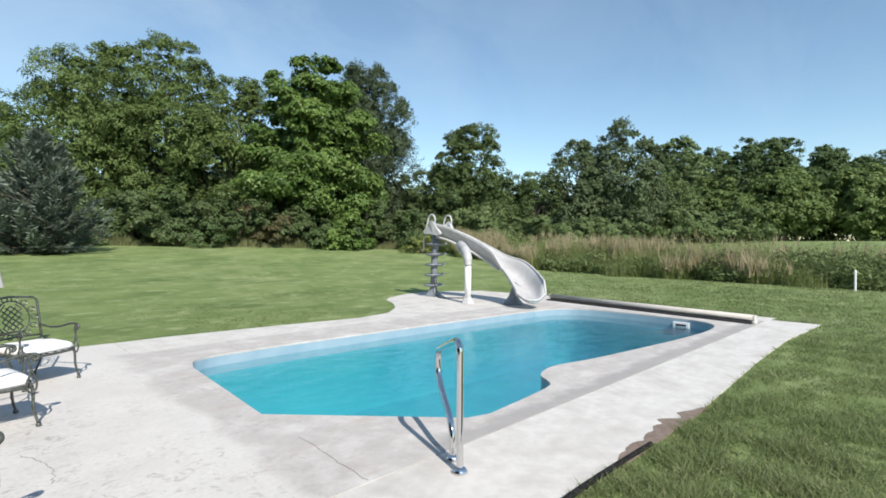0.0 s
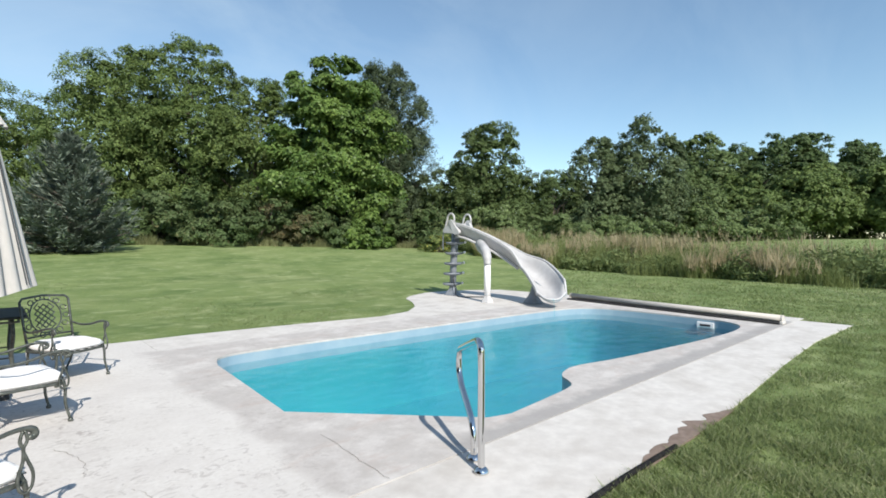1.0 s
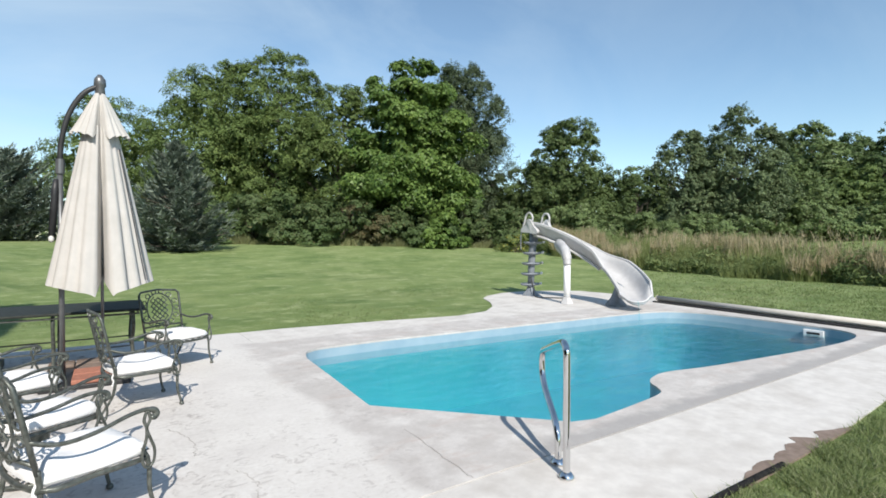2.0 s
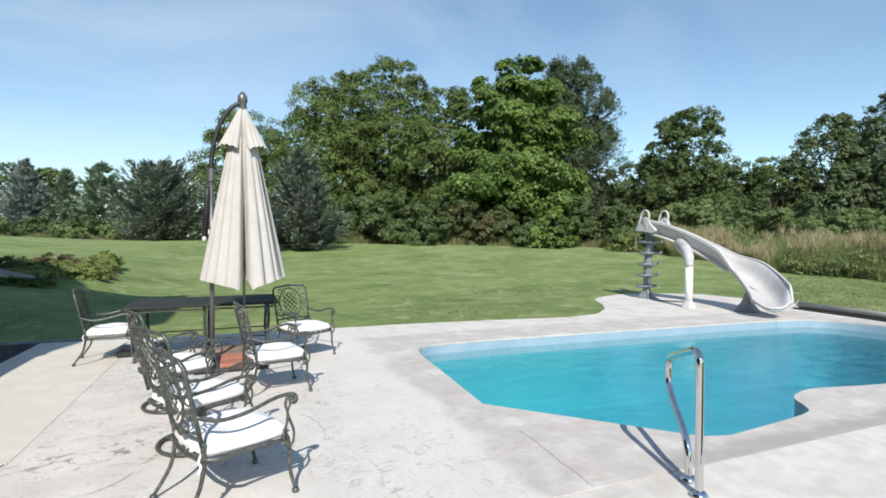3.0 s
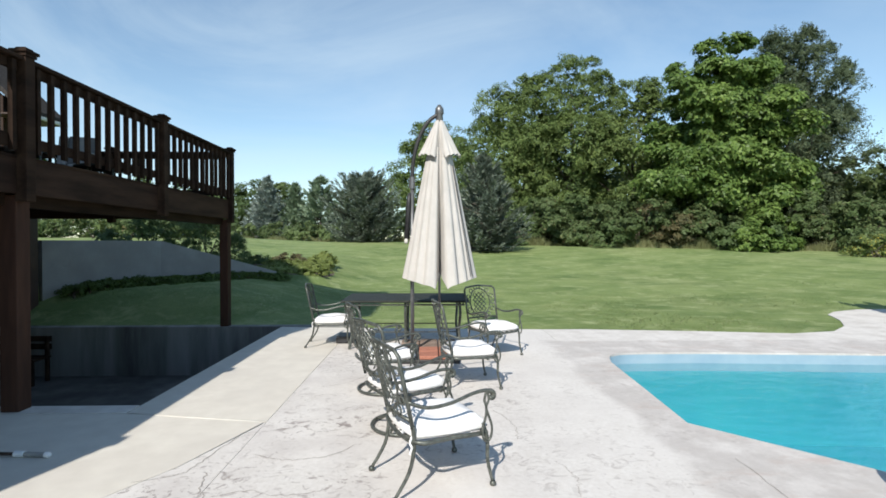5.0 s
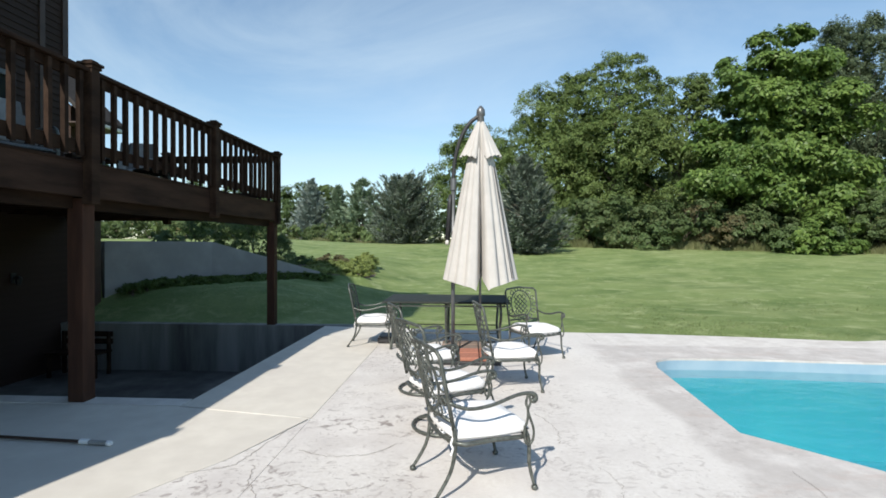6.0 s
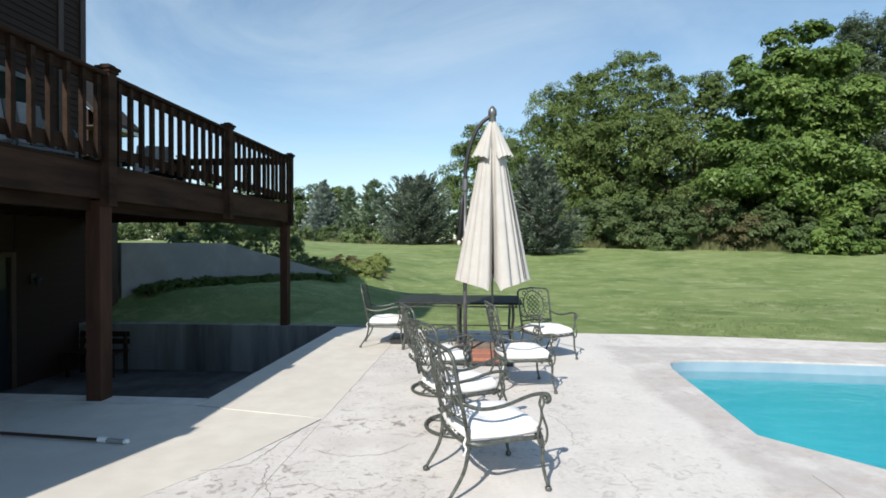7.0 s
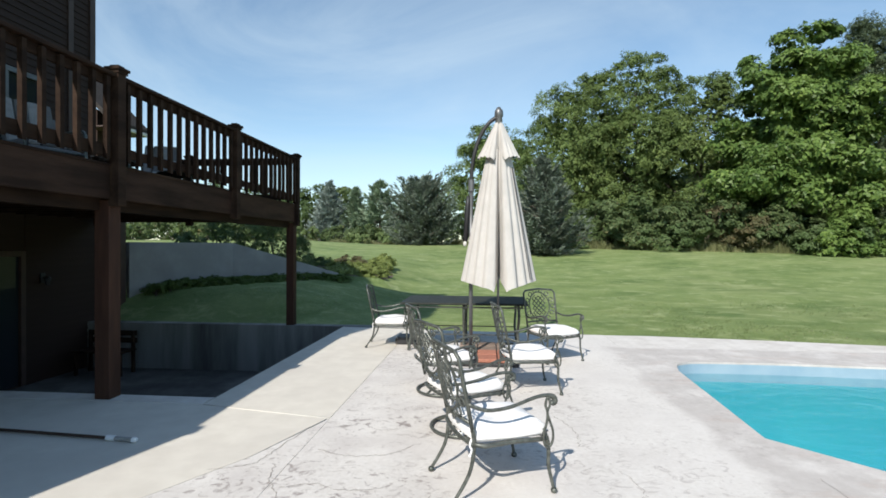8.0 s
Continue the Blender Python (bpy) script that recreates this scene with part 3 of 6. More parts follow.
def crown_leaves(rng, half_w, low, high, profile, boughs, reach, twigs, per, leaf, flat=0.7, hang=0.5, slim=0.5, inner=0.35, spike=0.0):
    """Boughs fill an uneven envelope from low to high; each is a dome of twigs, each twig a spray of small leaves."""
    lump = lumps(rng)
    h = rng.uniform(0, 1, boughs * 6)
    w = np.interp(h, [p[0] for p in profile], [p[1] for p in profile])
    keep = rng.uniform(0, 1, len(h)) < w / w.max()
    h, w = h[keep][:boughs], w[keep][:boughs]
    n = len(h)
    th = rng.uniform(0, 2 * math.pi, n)
    d = np.stack([np.cos(th), np.sin(th), h * 2 - 1], -1)
    r = np.maximum(half_w * w * lump(d) - 0.10 * reach, 0.1) * (inner + (1 - inner) * np.sqrt(rng.uniform(0, 1, n)))
    top = 1 + 0.05 * np.sin(3 * th + rng.uniform(0, 6)) * rng.uniform(0.3, 1, n)
    c = np.stack([np.cos(th) * r, np.sin(th) * r, low + (high - low) * h * top], -1)
    R = reach * rng.uniform(0.6, 1.35, n) * (1.1 - 0.42 * h)
    out = unit(np.stack([np.cos(th), np.sin(th), 0.25 + 0.6 * h], -1))
    dd = unit(rng.normal(size=(n, twigs, 3)) + 0.8 * out[:, None] + np.array((0, 0, 0.32 + 0.35 * spike)))
    p = c[:, None] + dd * R[:, None, None] * rng.uniform(0.74, 1.12, (n, twigs, 1)) * np.array((1, 1, flat))
    rad = (R * 0.29)[:, None, None, None]
    g = np.clip(rng.normal(size=(n, twigs, per, 3)), -1.7, 1.7) * np.array((0.58, 0.58, 0.34))
    reach_out = rng.uniform(0, 1, (n, twigs, per, 1)) ** 1.5
    way = unit(dd + np.array((0, 0, 0.5)))[:, :, None]
    pos = p[:, :, None] + g * rad * (1 - reach_out * min(0.75, spike * 0.5)) + way * rad * reach_out * spike * rng.uniform(0.5, 1.6, (n, twigs, 1, 1))
    pos[..., 2] -= 0.5 * hang * rad[..., 0] * (g[..., 0] ** 2 + g[..., 1] ** 2)
    nrm = unit(dd[:, :, None] * 0.8 + unit(g) * 0.35 + np.array((0, 0, 0.45)) + 0.45 * rng.normal(size=g.shape))
    pos[..., 2] = np.maximum(pos[..., 2], 0.05)
    size = leaf * rng.uniform(0.65, 1.3, n * twigs * per)
    fine = leaf_tris(rng, pos.reshape(-1, 3), nrm.reshape(-1, 3), size, slim, hang)
    # coarse foliage deep inside the boughs
    m = 30
    q = c[:, None] * np.array((0.76, 0.76, 0.93)) + np.clip(rng.normal(size=(n, m, 3)), -1.3, 1.3) * (R[:, None, None] * 0.42) * np.array((1, 1, flat))
    q[..., 2] = np.maximum(q[..., 2] - 0.1 * reach, 0.2)
    deep = leaf_tris(rng, q.reshape(-1, 3), unit(rng.normal(size=(n * m, 3))), np.repeat(R * 0.21, m), 0.6, 0.3)
    return np.concatenate([fine, deep]), c


ROUND = ((0, 0.35), (0.12, 0.75), (0.35, 1.0), (0.6, 0.92), (0.82, 0.62), (1, 0.18))
FULL = ((0, 0.85), (0.2, 1.0), (0.5, 0.95), (0.75, 0.72), (0.92, 0.40), (1, 0.12))
UPRIGHT = ((0, 0.5), (0.2, 0.8), (0.5, 1.0), (0.75, 0.85), (0.93, 0.5), (1, 0.15))
DOME = ((0, 1.0), (0.35, 1.0), (0.7, 0.8), (1, 0.3))


def broad_tree(seed, x, y, h, w, low, leaves, label, profile=ROUND, clusters=230, per=110, clump=1.0, leaf=0.2, droop=0.0, slim=0.55, flat=0.75, group="", thick=1.45, spike=0.0):
    rng = np.random.default_rng(seed)
    z = lawn_z(x, y) - 0.05
    tree = thing("tree", label, "tree", group, "", (x, y, z))
    boughs = max(24, clusters // 5)
    quads, c = crown_leaves(rng, w / 2, low * h, h * 0.97, profile, boughs, clump * 1.75, 24, int(clusters * per * thick / (boughs * 24)), leaf * 0.82, flat, droop, slim, 0.22, spike)
    bm = bmesh.new()
    limb_mesh(bm, rng, (0, 0, -0.2), (rng.normal() * 0.4, rng.normal() * 0.4, h * 0.74), 0.020 * h, 6, 0.015)
    for k in rng.choice(len(c), min(26, len(c)), replace=False):
        zz = max(0.12 * h, c[k][2] * rng.uniform(0.45, 0.75))
        limb_mesh(bm, rng, (0, 0, zz), c[k] * (0.85, 0.85, 0.95), 0.006 * h, 4, 0.04)
    part("trunk", bm, M_BARK, tree, "", True)
    part("crown", quads_mesh("crown", quads, leaves), leaves, tree)
    return tree


def shrub(seed, x, y, h, w, leaves, label, clusters=60, per=110, clump=0.55, leaf=0.14, name="shrub", slim=0.45, depth=None):
    rng = np.random.default_rng(seed)
    z = lawn_z(x, y) - 0.05
    ob = thing(name, label, "shrub", "", "", (x, y, z))
    boughs = max(4, clusters // 5)
    quads, c = crown_leaves(rng, w / 2, 0.08 * h, h * 0.86, DOME, boughs, clump * 1.5, 11, max(4, int(clusters * per * 1.1 / (boughs * 11))), leaf * 0.75, 0.7, 0.5, slim, 0.25)
    if depth:
        quads[..., 1] *= depth
    bm = bmesh.new()
    for k in rng.choice(len(c), min(9, len(c)), replace=False):
        limb_mesh(bm, rng, (rng.normal() * 0.15, rng.normal() * 0.15, -0.1), c[k] * (1, depth or 1, 1), 0.035, 3, 0.05)
    part("stem", bm, M_BARK, ob, "", True)
    part("foliage", quads_mesh("foliage", quads, leaves), leaves, ob)
    return ob


def conifer(seed, x, y, h, w, leaves, label, whorls=26, per_whorl=13, needles=75, leaf=0.10, blunt=0.0, group=""):
    """Whorls of boughs, each with sprays of needles that hang a little at the tips."""
    rng = np.random.default_rng(seed)
    z = lawn_z(x, y) - 0.05
    tree = thing("spruce_tree", label, "conifer", group, "", (x, y, z))
    bm = bmesh.new()
    limb_mesh(bm, rng, (0, 0, -0.2), (0, 0, h * 0.97), 0.018 * h, 5, 0.004)
    sprays = []
    for i in range(whorls):
        f = i / (whorls - 1)
        reach = w / 2 * ((1 - f) ** (0.95 - 0.4 * blunt) * (1 - 0.3 * max(0, 0.10 - f) / 0.10) + 0.02)
        for k in range(max(4, int(per_whorl * (1 - 0.6 * f)))):
            th = rng.uniform(0, 2 * math.pi)
            L = reach * rng.uniform(0.5, 1.32)
            z0 = h * (0.02 + 0.92 * f) + rng.normal() * 0.02 * h
            rise = (0.16 + 0.85 * f) * L
            tip = np.array((math.cos(th) * L, math.sin(th) * L, z0 + rise * rng.uniform(0.6, 1.3)))
            root = np.array((0, 0, z0))
            if k % 3 == 0:
                limb_mesh(bm, rng, root, tip, 0.02 + 0.003 * h, 3, 0.02)
            s = rng.uniform(0.25, 1.04, needles) ** 0.7
            p = root + (tip - root) * s[:, None]
            p[:, 2] -= 0.20 * L * np.sin(np.pi * s)
            along = unit(tip - root)
            out = np.array((-math.sin(th), math.cos(th), 0))
            sgn = rng.choice((-1.0, 1.0), needles)[:, None]
            twig = unit(along * rng.uniform(0.5, 1.2, (needles, 1)) + out * sgn * rng.uniform(0.1, 1.0, (needles, 1)) + (0, 0, 0.15) + 0.28 * rng.normal(size=(needles, 3)))
            size = leaf * rng.uniform(0.7, 1.5, needles)[:, None] * (1.0 + 0.35 * (1 - s[:, None]))
            p = p + out * sgn * ((0.025 + 0.085 * (1 - s)) * L * rng.uniform(0, 1, needles))[:, None] + rng.normal(size=(needles, 3)) * 0.05
            wide = unit(np.cross(twig, unit(np.array((0, 0, 1.0)) + 0.6 * rng.normal(size=(needles, 3))))) * size * 0.22
            sprays.append(np.stack([p, p + twig * size * 0.8 + wide, p + twig * size * 1.9, p + twig * size * 0.8 - wide], 1))
    q = np.concatenate(sprays)
    q[..., 2] = np.maximum(q[..., 2], 0.06)
    part("trunk", bm, M_BARK, tree, "", True)
    part("crown", quads_mesh("crown", q, leaves), leaves, tree)
    return tree


broad_tree(1, 9.2, 51.5, 15.6, 11.4, 0.03, L_LOCUST, "tall walnut tree with feathery yellow-green leaves", ROUND, 600, 100, 0.92, 0.175, 0.9, 0.38, 1.0, spike=0.45)
broad_tree(2, 14.4, 49.5, 17.2, 11.2, 0.03, L_LOCUST, "tall walnut tree with loose feathery crown", UPRIGHT, 600, 100, 0.92, 0.175, 0.9, 0.38, 1.0, spike=0.45)
broad_tree(19, 18.8, 46.5, 15.0, 8.6, 0.02, L_LOCUST, "yellow-green tree between two larger ones", FULL, 380, 90, 0.9, 0.175, 0.9, 0.38, 1.0, spike=0.45)
broad_tree(23, 22.4, 39.3, 15.7, 12.2, 0.17, L_MAPLE, "broad bright green tree with large leaves", FULL, 760, 88, 0.74, 0.21, 0.9, 0.62, 0.5)
broad_tree(4, 31.4, 44.0, 17.9, 9.6, 0.03, L_WILLOW, "upright grey-green tree behind the others", UPRIGHT, 760, 120, 0.80, 0.16, 0.1, 0.28, 1.3, spike=1.3)
broad_tree(5, 1.0, 60, 13.6, 12.0, 0.04, L_LOCUST, "light green tree behind the spruces", ROUND, 240, 110, 1.1, 0.20, 0.9, 0.42)
broad_tree(66, 38.0, 35.4, 12.7, 7.8, 0.08, L_OAK, "dark green oak with a loose round crown", FULL, 520, 85, 0.62, 0.155, 0.3, 0.5, 1.0, spike=0.8)
HEDGEROW = (
    (7, 45.6, 28.1, 11.1, 5.6, 0.02, L_CEDAR, UPRIGHT, 260, 1.2, "slim dense grey-green tree in the hedgerow"),
    (8, 49.7, 25.5, 12.0, 7.8, 0.02, L_CEDAR, UPRIGHT, 380, 1.8, "tall pointed grey-green tree in the hedgerow"),
    (9, 63.3, 24.7, 12.1, 5.8, 0.10, L_PALE, UPRIGHT, 190, 0.5, "pale green slender tree in the hedgerow"),
    (10, 72.4, 21.3, 12.7, 8.8, 0.02, L_DARK, FULL, 260, 0.3, "dark green tree in the far hedgerow"),
    (13, 78.3, 18.4, 13.2, 7.8, 0.02, L_DARK, UPRIGHT, 230, 0.5, "dark green upright tree in the far hedgerow"),
    (15, 82.5, 14.2, 11.8, 8.5, 0.02, L_DARK, UPRIGHT, 220, 0.3, "dark green tree in the far hedgerow"),
    (16, 85.1, 8.9, 10.6, 11.0, 0.02, L_DARK, FULL, 220, 0.0, "dark tree at the end of the hedgerow"),
    (11, 67.7, 14.8, 7.7, 7.6, 0.22, L_LOCUST, ROUND, 260, 0.4, "light green rounded tree before the hedgerow"),
    (12, 72.1, 9.1, 7.9, 8.2, 0.22, L_LOCUST, ROUND, 240, 0.4, "yellow-green spreading tree in the far hedgerow"),
    (17, 62.1, 20.3, 6.8, 6.2, 0.12, L_LOCUST, FULL, 190, 0.4, "bushy yellow-green tree in the hedgerow"),
    (14, 42.5, 31.1, 7.6, 5.8, 0.02, L_OAK, FULL, 180, 0.3, "small green tree between the larger ones"),
    (21, 56.1, 23.4, 6.8, 5.2, 0.02, L_PALE, ROUND, 170, 0.8, "bushy pale green tree in the hedgerow"),
    (18, 57.0, 29.5, 6.6, 9.0, 0.02, L_DARK, FULL, 150, 0.3, "bushy dark green tree in the hedgerow"),
    (24, 84.4, 4.0, 10.4, 11.5, 0.02, L_DARK, FULL, 160, 0.0, "dark green tree at the end of the hedgerow"),
    (25, 87.2, -1.6, 9.8, 12.0, 0.02, L_OAK, FULL, 150, 0.0, "green tree past the end of the hedgerow"),
)
for seed, x, y, h, w, low, leaves, shape, clusters, spike, label in HEDGEROW:
    broad_tree(seed, x, y, h, w, low, leaves, label, shape, int(clusters * 1.35) + 140, 62, 0.0112 * x, 0.0036 * x, 0.3, 0.45, 1.0, "hedgerow trees", spike=spike)
broad_tree(20, 36.4, 40.2, 8.6, 7.0, 0.02, L_OAK, "low green tree beside the grey-green one", FULL, 200, 90, 0.8, 0.16, 0.3, group="hedgerow trees")
for k in range(9):
    broad_tree(50 + k, -36 - 9.5 * k, 86 - 5.5 * k, 8.5 + (k * 37 % 5), 12.0, 0.02, L_OAK if k % 2 else L_DARK, "far tree in the wood beyond the house", FULL, 110, 60, 1.2, 0.32, group="far wood")
conifer(31, 4.1, 33.9, 6.3, 5.7, L_SPRUCE, "blue-grey spruce with boughs down to the lawn", 22, 19, 120, 0.14)
conifer(32, -5.0, 45.0, 5.5, 6.4, L_SPRUCE, "broad dark blue spruce on the lawn", 20, 22, 110, 0.16, 1.3)
conifer(33, -22.4, 73.3, 9.2, 6.4, L_SILVER_HAZE, "far silvery blue spruce, paled for haze", 18, 16, 80, 0.27, 0.0, "far conifers")
conifer(34, -18.6, 74.2, 8.4, 5.2, L_PINE_HAZE, "far green spruce beyond the lawn", 18, 15, 80, 0.27, 0.0, "far conifers")
conifer(35, -14.6, 72.3, 9.0, 7.0, L_PINE_HAZE, "far pine with a ragged top", 16, 15, 80, 0.29, 0.6, "far conifers")
broad_tree(36, -27.5, 81.0, 9.6, 7.0, 0.03, L_DARK, "far dark bushy tree", FULL, 110, 70, 1.1, 0.26)
broad_tree(37, -22.0, 84.0, 10.6, 7.5, 0.03, L_OAK, "far green bushy tree", FULL, 110, 70, 1.1, 0.26)
broad_tree(38, -38.0, 84.0, 10.0, 12.0, 0.03, L_DARK, "far dark bushy tree", FULL, 120, 70, 1.3, 0.3)

for k, (x, y, h) in enumerate(((12.0, 62.0, 12.0), (20.5, 60.0, 12.5), (29.0, 57.0, 12.0), (37.5, 50.0, 9.5), (45.0, 44.0, 8.5), (64.0, 27.0, 7.5), (54.0, 38.0, 6.5))):
    broad_tree(70 + k, x, y, h, 10.5, 0.01, L_DARK, "dark green tree in the wood behind", DOME, 120, 70, 1.3, 0.30, 0.3, group="wood behind")
for k in range(7):
    f = k / 6
    shrub(190 + k, -21 - 22 * f, 44 + 5 * f, 1.9 + 0.9 * (k * 5 % 3), 6.5, L_PALE if k % 2 else L_SHRUB, "rough hedge beyond the retaining wall", 55, 80, 0.7, 0.20)
rng = np.random.default_rng(77)
for k in range(15):
    f = k / 14
    x, y = 8.0 + 21.5 * f, 41.0 - 7.0 * f + rng.normal() * 0.5
    shrub(100 + k, x, y, rng.uniform(3.1, 5.2), rng.uniform(3.8, 5.8), L_RUST if k == 6 else L_SHRUB if k % 3 else L_DARK, "sumac thicket turning rusty brown" if k == 6 else "sumac thicket at the foot of the trees" if k % 3 else "dark green shrub under the trees", 80, 110, 0.6, 0.17)
shrub(128, 22.2, 33.9, 2.9, 3.0, L_MAPLE, "bright green sapling with large leaves at the lawn's edge", 70, 90, 0.5, 0.2, slim=0.6)
shrub(129, 23.4, 34.6, 3.6, 3.0, L_MAPLE, "bright green sapling with large leaves at the lawn's edge", 70, 90, 0.5, 0.2, slim=0.6)
for k in range(10):
    f = k / 9
    shrub(210 + k, 9.5 + 26 * f, 48.2 - 5.5 * f + rng.normal() * 0.5, rng.uniform(4.2, 5.6), rng.uniform(5.5, 7.0), L_DARK, "dark green thicket under the tall trees", 70, 80, 0.8, 0.24)
for k in range(12):
    f = k / 11
    x, y = 29.5 + 13 * f, 36.0 - 12 * f + rng.normal() * 0.6
    shrub(130 + k, x, y, rng.uniform(3.2, 4.6), rng.uniform(4.0, 5.4), L_PALE, "pale flowering shrub behind the tall grass", 75, 100, 0.6, 0.15)
for k in range(9):
    f = k / 8
    shrub(150 + k, -32 + 30 * f, 70 - 8 * f + rng.normal(), rng.uniform(2.4, 3.8), rng.uniform(5, 7), L_PALE if k % 2 else L_SHRUB, "rough hedge beyond the lawn", 55, 80, 0.7, 0.22)
for k in range(7):
    f = k / 6
    shrub(170 + k, 50 + 8 * rng.uniform(0, 1), 24 - 8 * f, rng.uniform(3.0, 4.4), rng.uniform(4.5, 6), L_PALE if k % 2 else L_OAK, "dense green shrub under the hedgerow", 60, 90, 0.75, 0.2)


# ---- house ----
def shared(name, me, parent, m, label=""):
    """One more object on a mesh that others use too."""
    ob = new(name, me)
    ob.parent = parent
    ob.matrix_basis = m
    return tagged(ob, label)


def build_house():
    house = thing("house", "brown two-storey house with lap siding", "house", "", "structure")
    part("wall", boxed((-7.6, -6, -1.0), (-7.33, 12.36, 2.36)), M_SIDING, house, "brown lower wall")
    part("wall", boxed((-14, 12.08, -1.0), (-7.6, 12.36, 2.36)), M_SIDING, house)
    part("wall", boxed((-7.6, -6, 2.36), (-7.33, 11.5, 8.2)), M_SIDING, house, "brown upper wall")
    part("wall", boxed((-14, 11.22, 2.36), (-7.6, 11.5, 8.2)), M_SIDING, house)
    # unseen wall added at the south end to block light under the deck
    part("wall", boxed((-8.0, -3.2, 0.0), (-3.1, -3.0, 2.0)), M_SIDING, house)
    # block and roof slab out of view, invented to cast shade on the lawn
    part("bay", boxed((-7.4, 1.6, 2.36), (-4.6, 5.65, 10.0)), M_SIDING, house, "unseen brown block added to shade the lawn")
    part("unseen_shade_roof", boxed((-7.6, 1.3, 10.0), (-4.3, 6.0, 10.2), 0.02), M_ROOF, house, "unseen roof slab added to shade the lawn")
    part("flat_roof", boxed((-14, 11.5, 2.3), (-7.3, 12.5, 2.42)), M_ROOF, house)
    # gable and roof out of view, added to shade the lawn and retaining wall
    bm = fresh()
    near, back = [[bm.verts.new((x, y, z)) for y, z in ((-2.6, 8.2), (11.5, 8.2), (4.45, 11.7))] for x in (-7.33, -7.6)]
    bm.faces.new(near)
    bm.faces.new(back[::-1])
    for k in range(3):
        bm.faces.new((near[k], near[(k + 1) % 3], back[(k + 1) % 3], back[k]))
    part("gable", bm, M_SIDING, house, "unseen brown gable added to shade the lawn")
    for y0, y1, z1 in ((-2.9, 4.45, 8.05), (11.8, 4.45, 8.05)):
        bm = fresh()
        q = [bm.verts.new((x, y, z)) for x, y, z in ((-7.05, y0, z1), (-7.05, y1, 11.72), (-16, y1, 11.72), (-16, y0, z1))]
        bmesh.ops.solidify(bm, geom=[bm.faces.new(q)], thickness=0.16)
        part("roof", bm, M_ROOF, house, "dark shingled roof slope out of view")
    part("corner_trim", boxed((-7.33, 11.38, 2.4), (-7.285, 11.515, 8.2), 0.004), M_TRIM, house)
    part("corner_trim", boxed((-7.33, 10.86, 2.4), (-7.29, 10.98, 8.2), 0.004), M_TRIM, house)
    part("corner_trim", boxed((-7.33, 11.72, -0.9), (-7.285, 12.375, 2.3), 0.004), M_TRIM, house, "red-brown corner board")
    # lap boards, each a little proud at its lower edge
    bm = fresh()
    vs = [bm.verts.new(c) for c in ((0, 0, 0), (0.022, 0, 0), (0.006, 0, 0.13), (0, 0, 0.13), (0, 1, 0), (0.022, 1, 0), (0.006, 1, 0.13), (0, 1, 0.13))]
    for q in ((0, 1, 2, 3), (4, 7, 6, 5), (0, 4, 5, 1), (1, 5, 6, 2), (2, 6, 7, 3), (3, 7, 4, 0)):
        bm.faces.new([vs[i] for i in q])
    lap = mesh_of("siding_board", bm, M_SIDING)
    k = 0
    while 2.42 + k * 0.127 < 8.05:
        z = 2.42 + k * 0.127
        spans = ((10.98, 11.38), (10.35, 10.86), (7.0, 8.9)) if z < 4.55 else ((10.98, 11.38), (7.0, 10.86))
        for y0, y1 in spans:
            shared("siding_board", lap, house, Matrix.LocRotScale((-7.33, y0, z), None, (1, y1 - y0, 1)))
        k += 1
    for k in range(25):
        for y0, y1 in ((9.98, 11.72), (6.6, 8.4)):
            shared("siding_board", lap, house, Matrix.LocRotScale((-7.33, y0, -0.9 + k * 0.127), None, (1, y1 - y0, 1)))

    def sliding_door(y0, y1, z0, z1, label):
        door = part("sliding_door", boxed((-7.345, y0, z0), (-7.325, y1, z1)), M_GLASS, house, label)
        for lo, hi in (((y0 - 0.09, z0), (y0, z1 + 0.09)), ((y1, z0), (y1 + 0.09, z1 + 0.09)), ((y0, z1), (y1, z1 + 0.09)), (((y0 + y1) / 2 - 0.04, z0), ((y0 + y1) / 2 + 0.04, z1))):
            part("door_frame", boxed((-7.33, lo[0], lo[1]), (-7.27, hi[0], hi[1]), 0.004), M_POLE if z0 > 0 else M_TRIM, door)
        part("door_handle", boxed((-7.26, (y0 + y1) / 2 - 0.012, z0 + 0.9), (-7.235, (y0 + y1) / 2 + 0.012, z0 + 1.15), 0.004), M_STEEL, door)

    sliding_door(8.95, 10.25, 2.46, 4.46, "dark glass sliding door to the deck")
    sliding_door(8.5, 9.86, -0.88, 1.35, "dark glass door to the sunken court")
    # wall lamp beside the lower door
    lamp = thing("wall_lamp", "small dark lantern on the house wall", "wall lamp", "", "", (-7.3, 10.3, 0.95))
    part("back_plate", boxed((-0.005, -0.05, -0.09), (0.015, 0.05, 0.09), 0.004), M_BLACK, lamp)
    part("arm", sweep(fresh(), [(0.01, 0, 0), (0.06, 0, 0.03), (0.10, 0, 0.0)], 0.009), M_BLACK, lamp)
    part("lantern", lathe(fresh(), ((0.03, -0.12), (0.055, -0.02), (0.06, 0.0), (0.02, 0.04)), 10, (0.10, 0, 0)), M_BLACK, lamp)


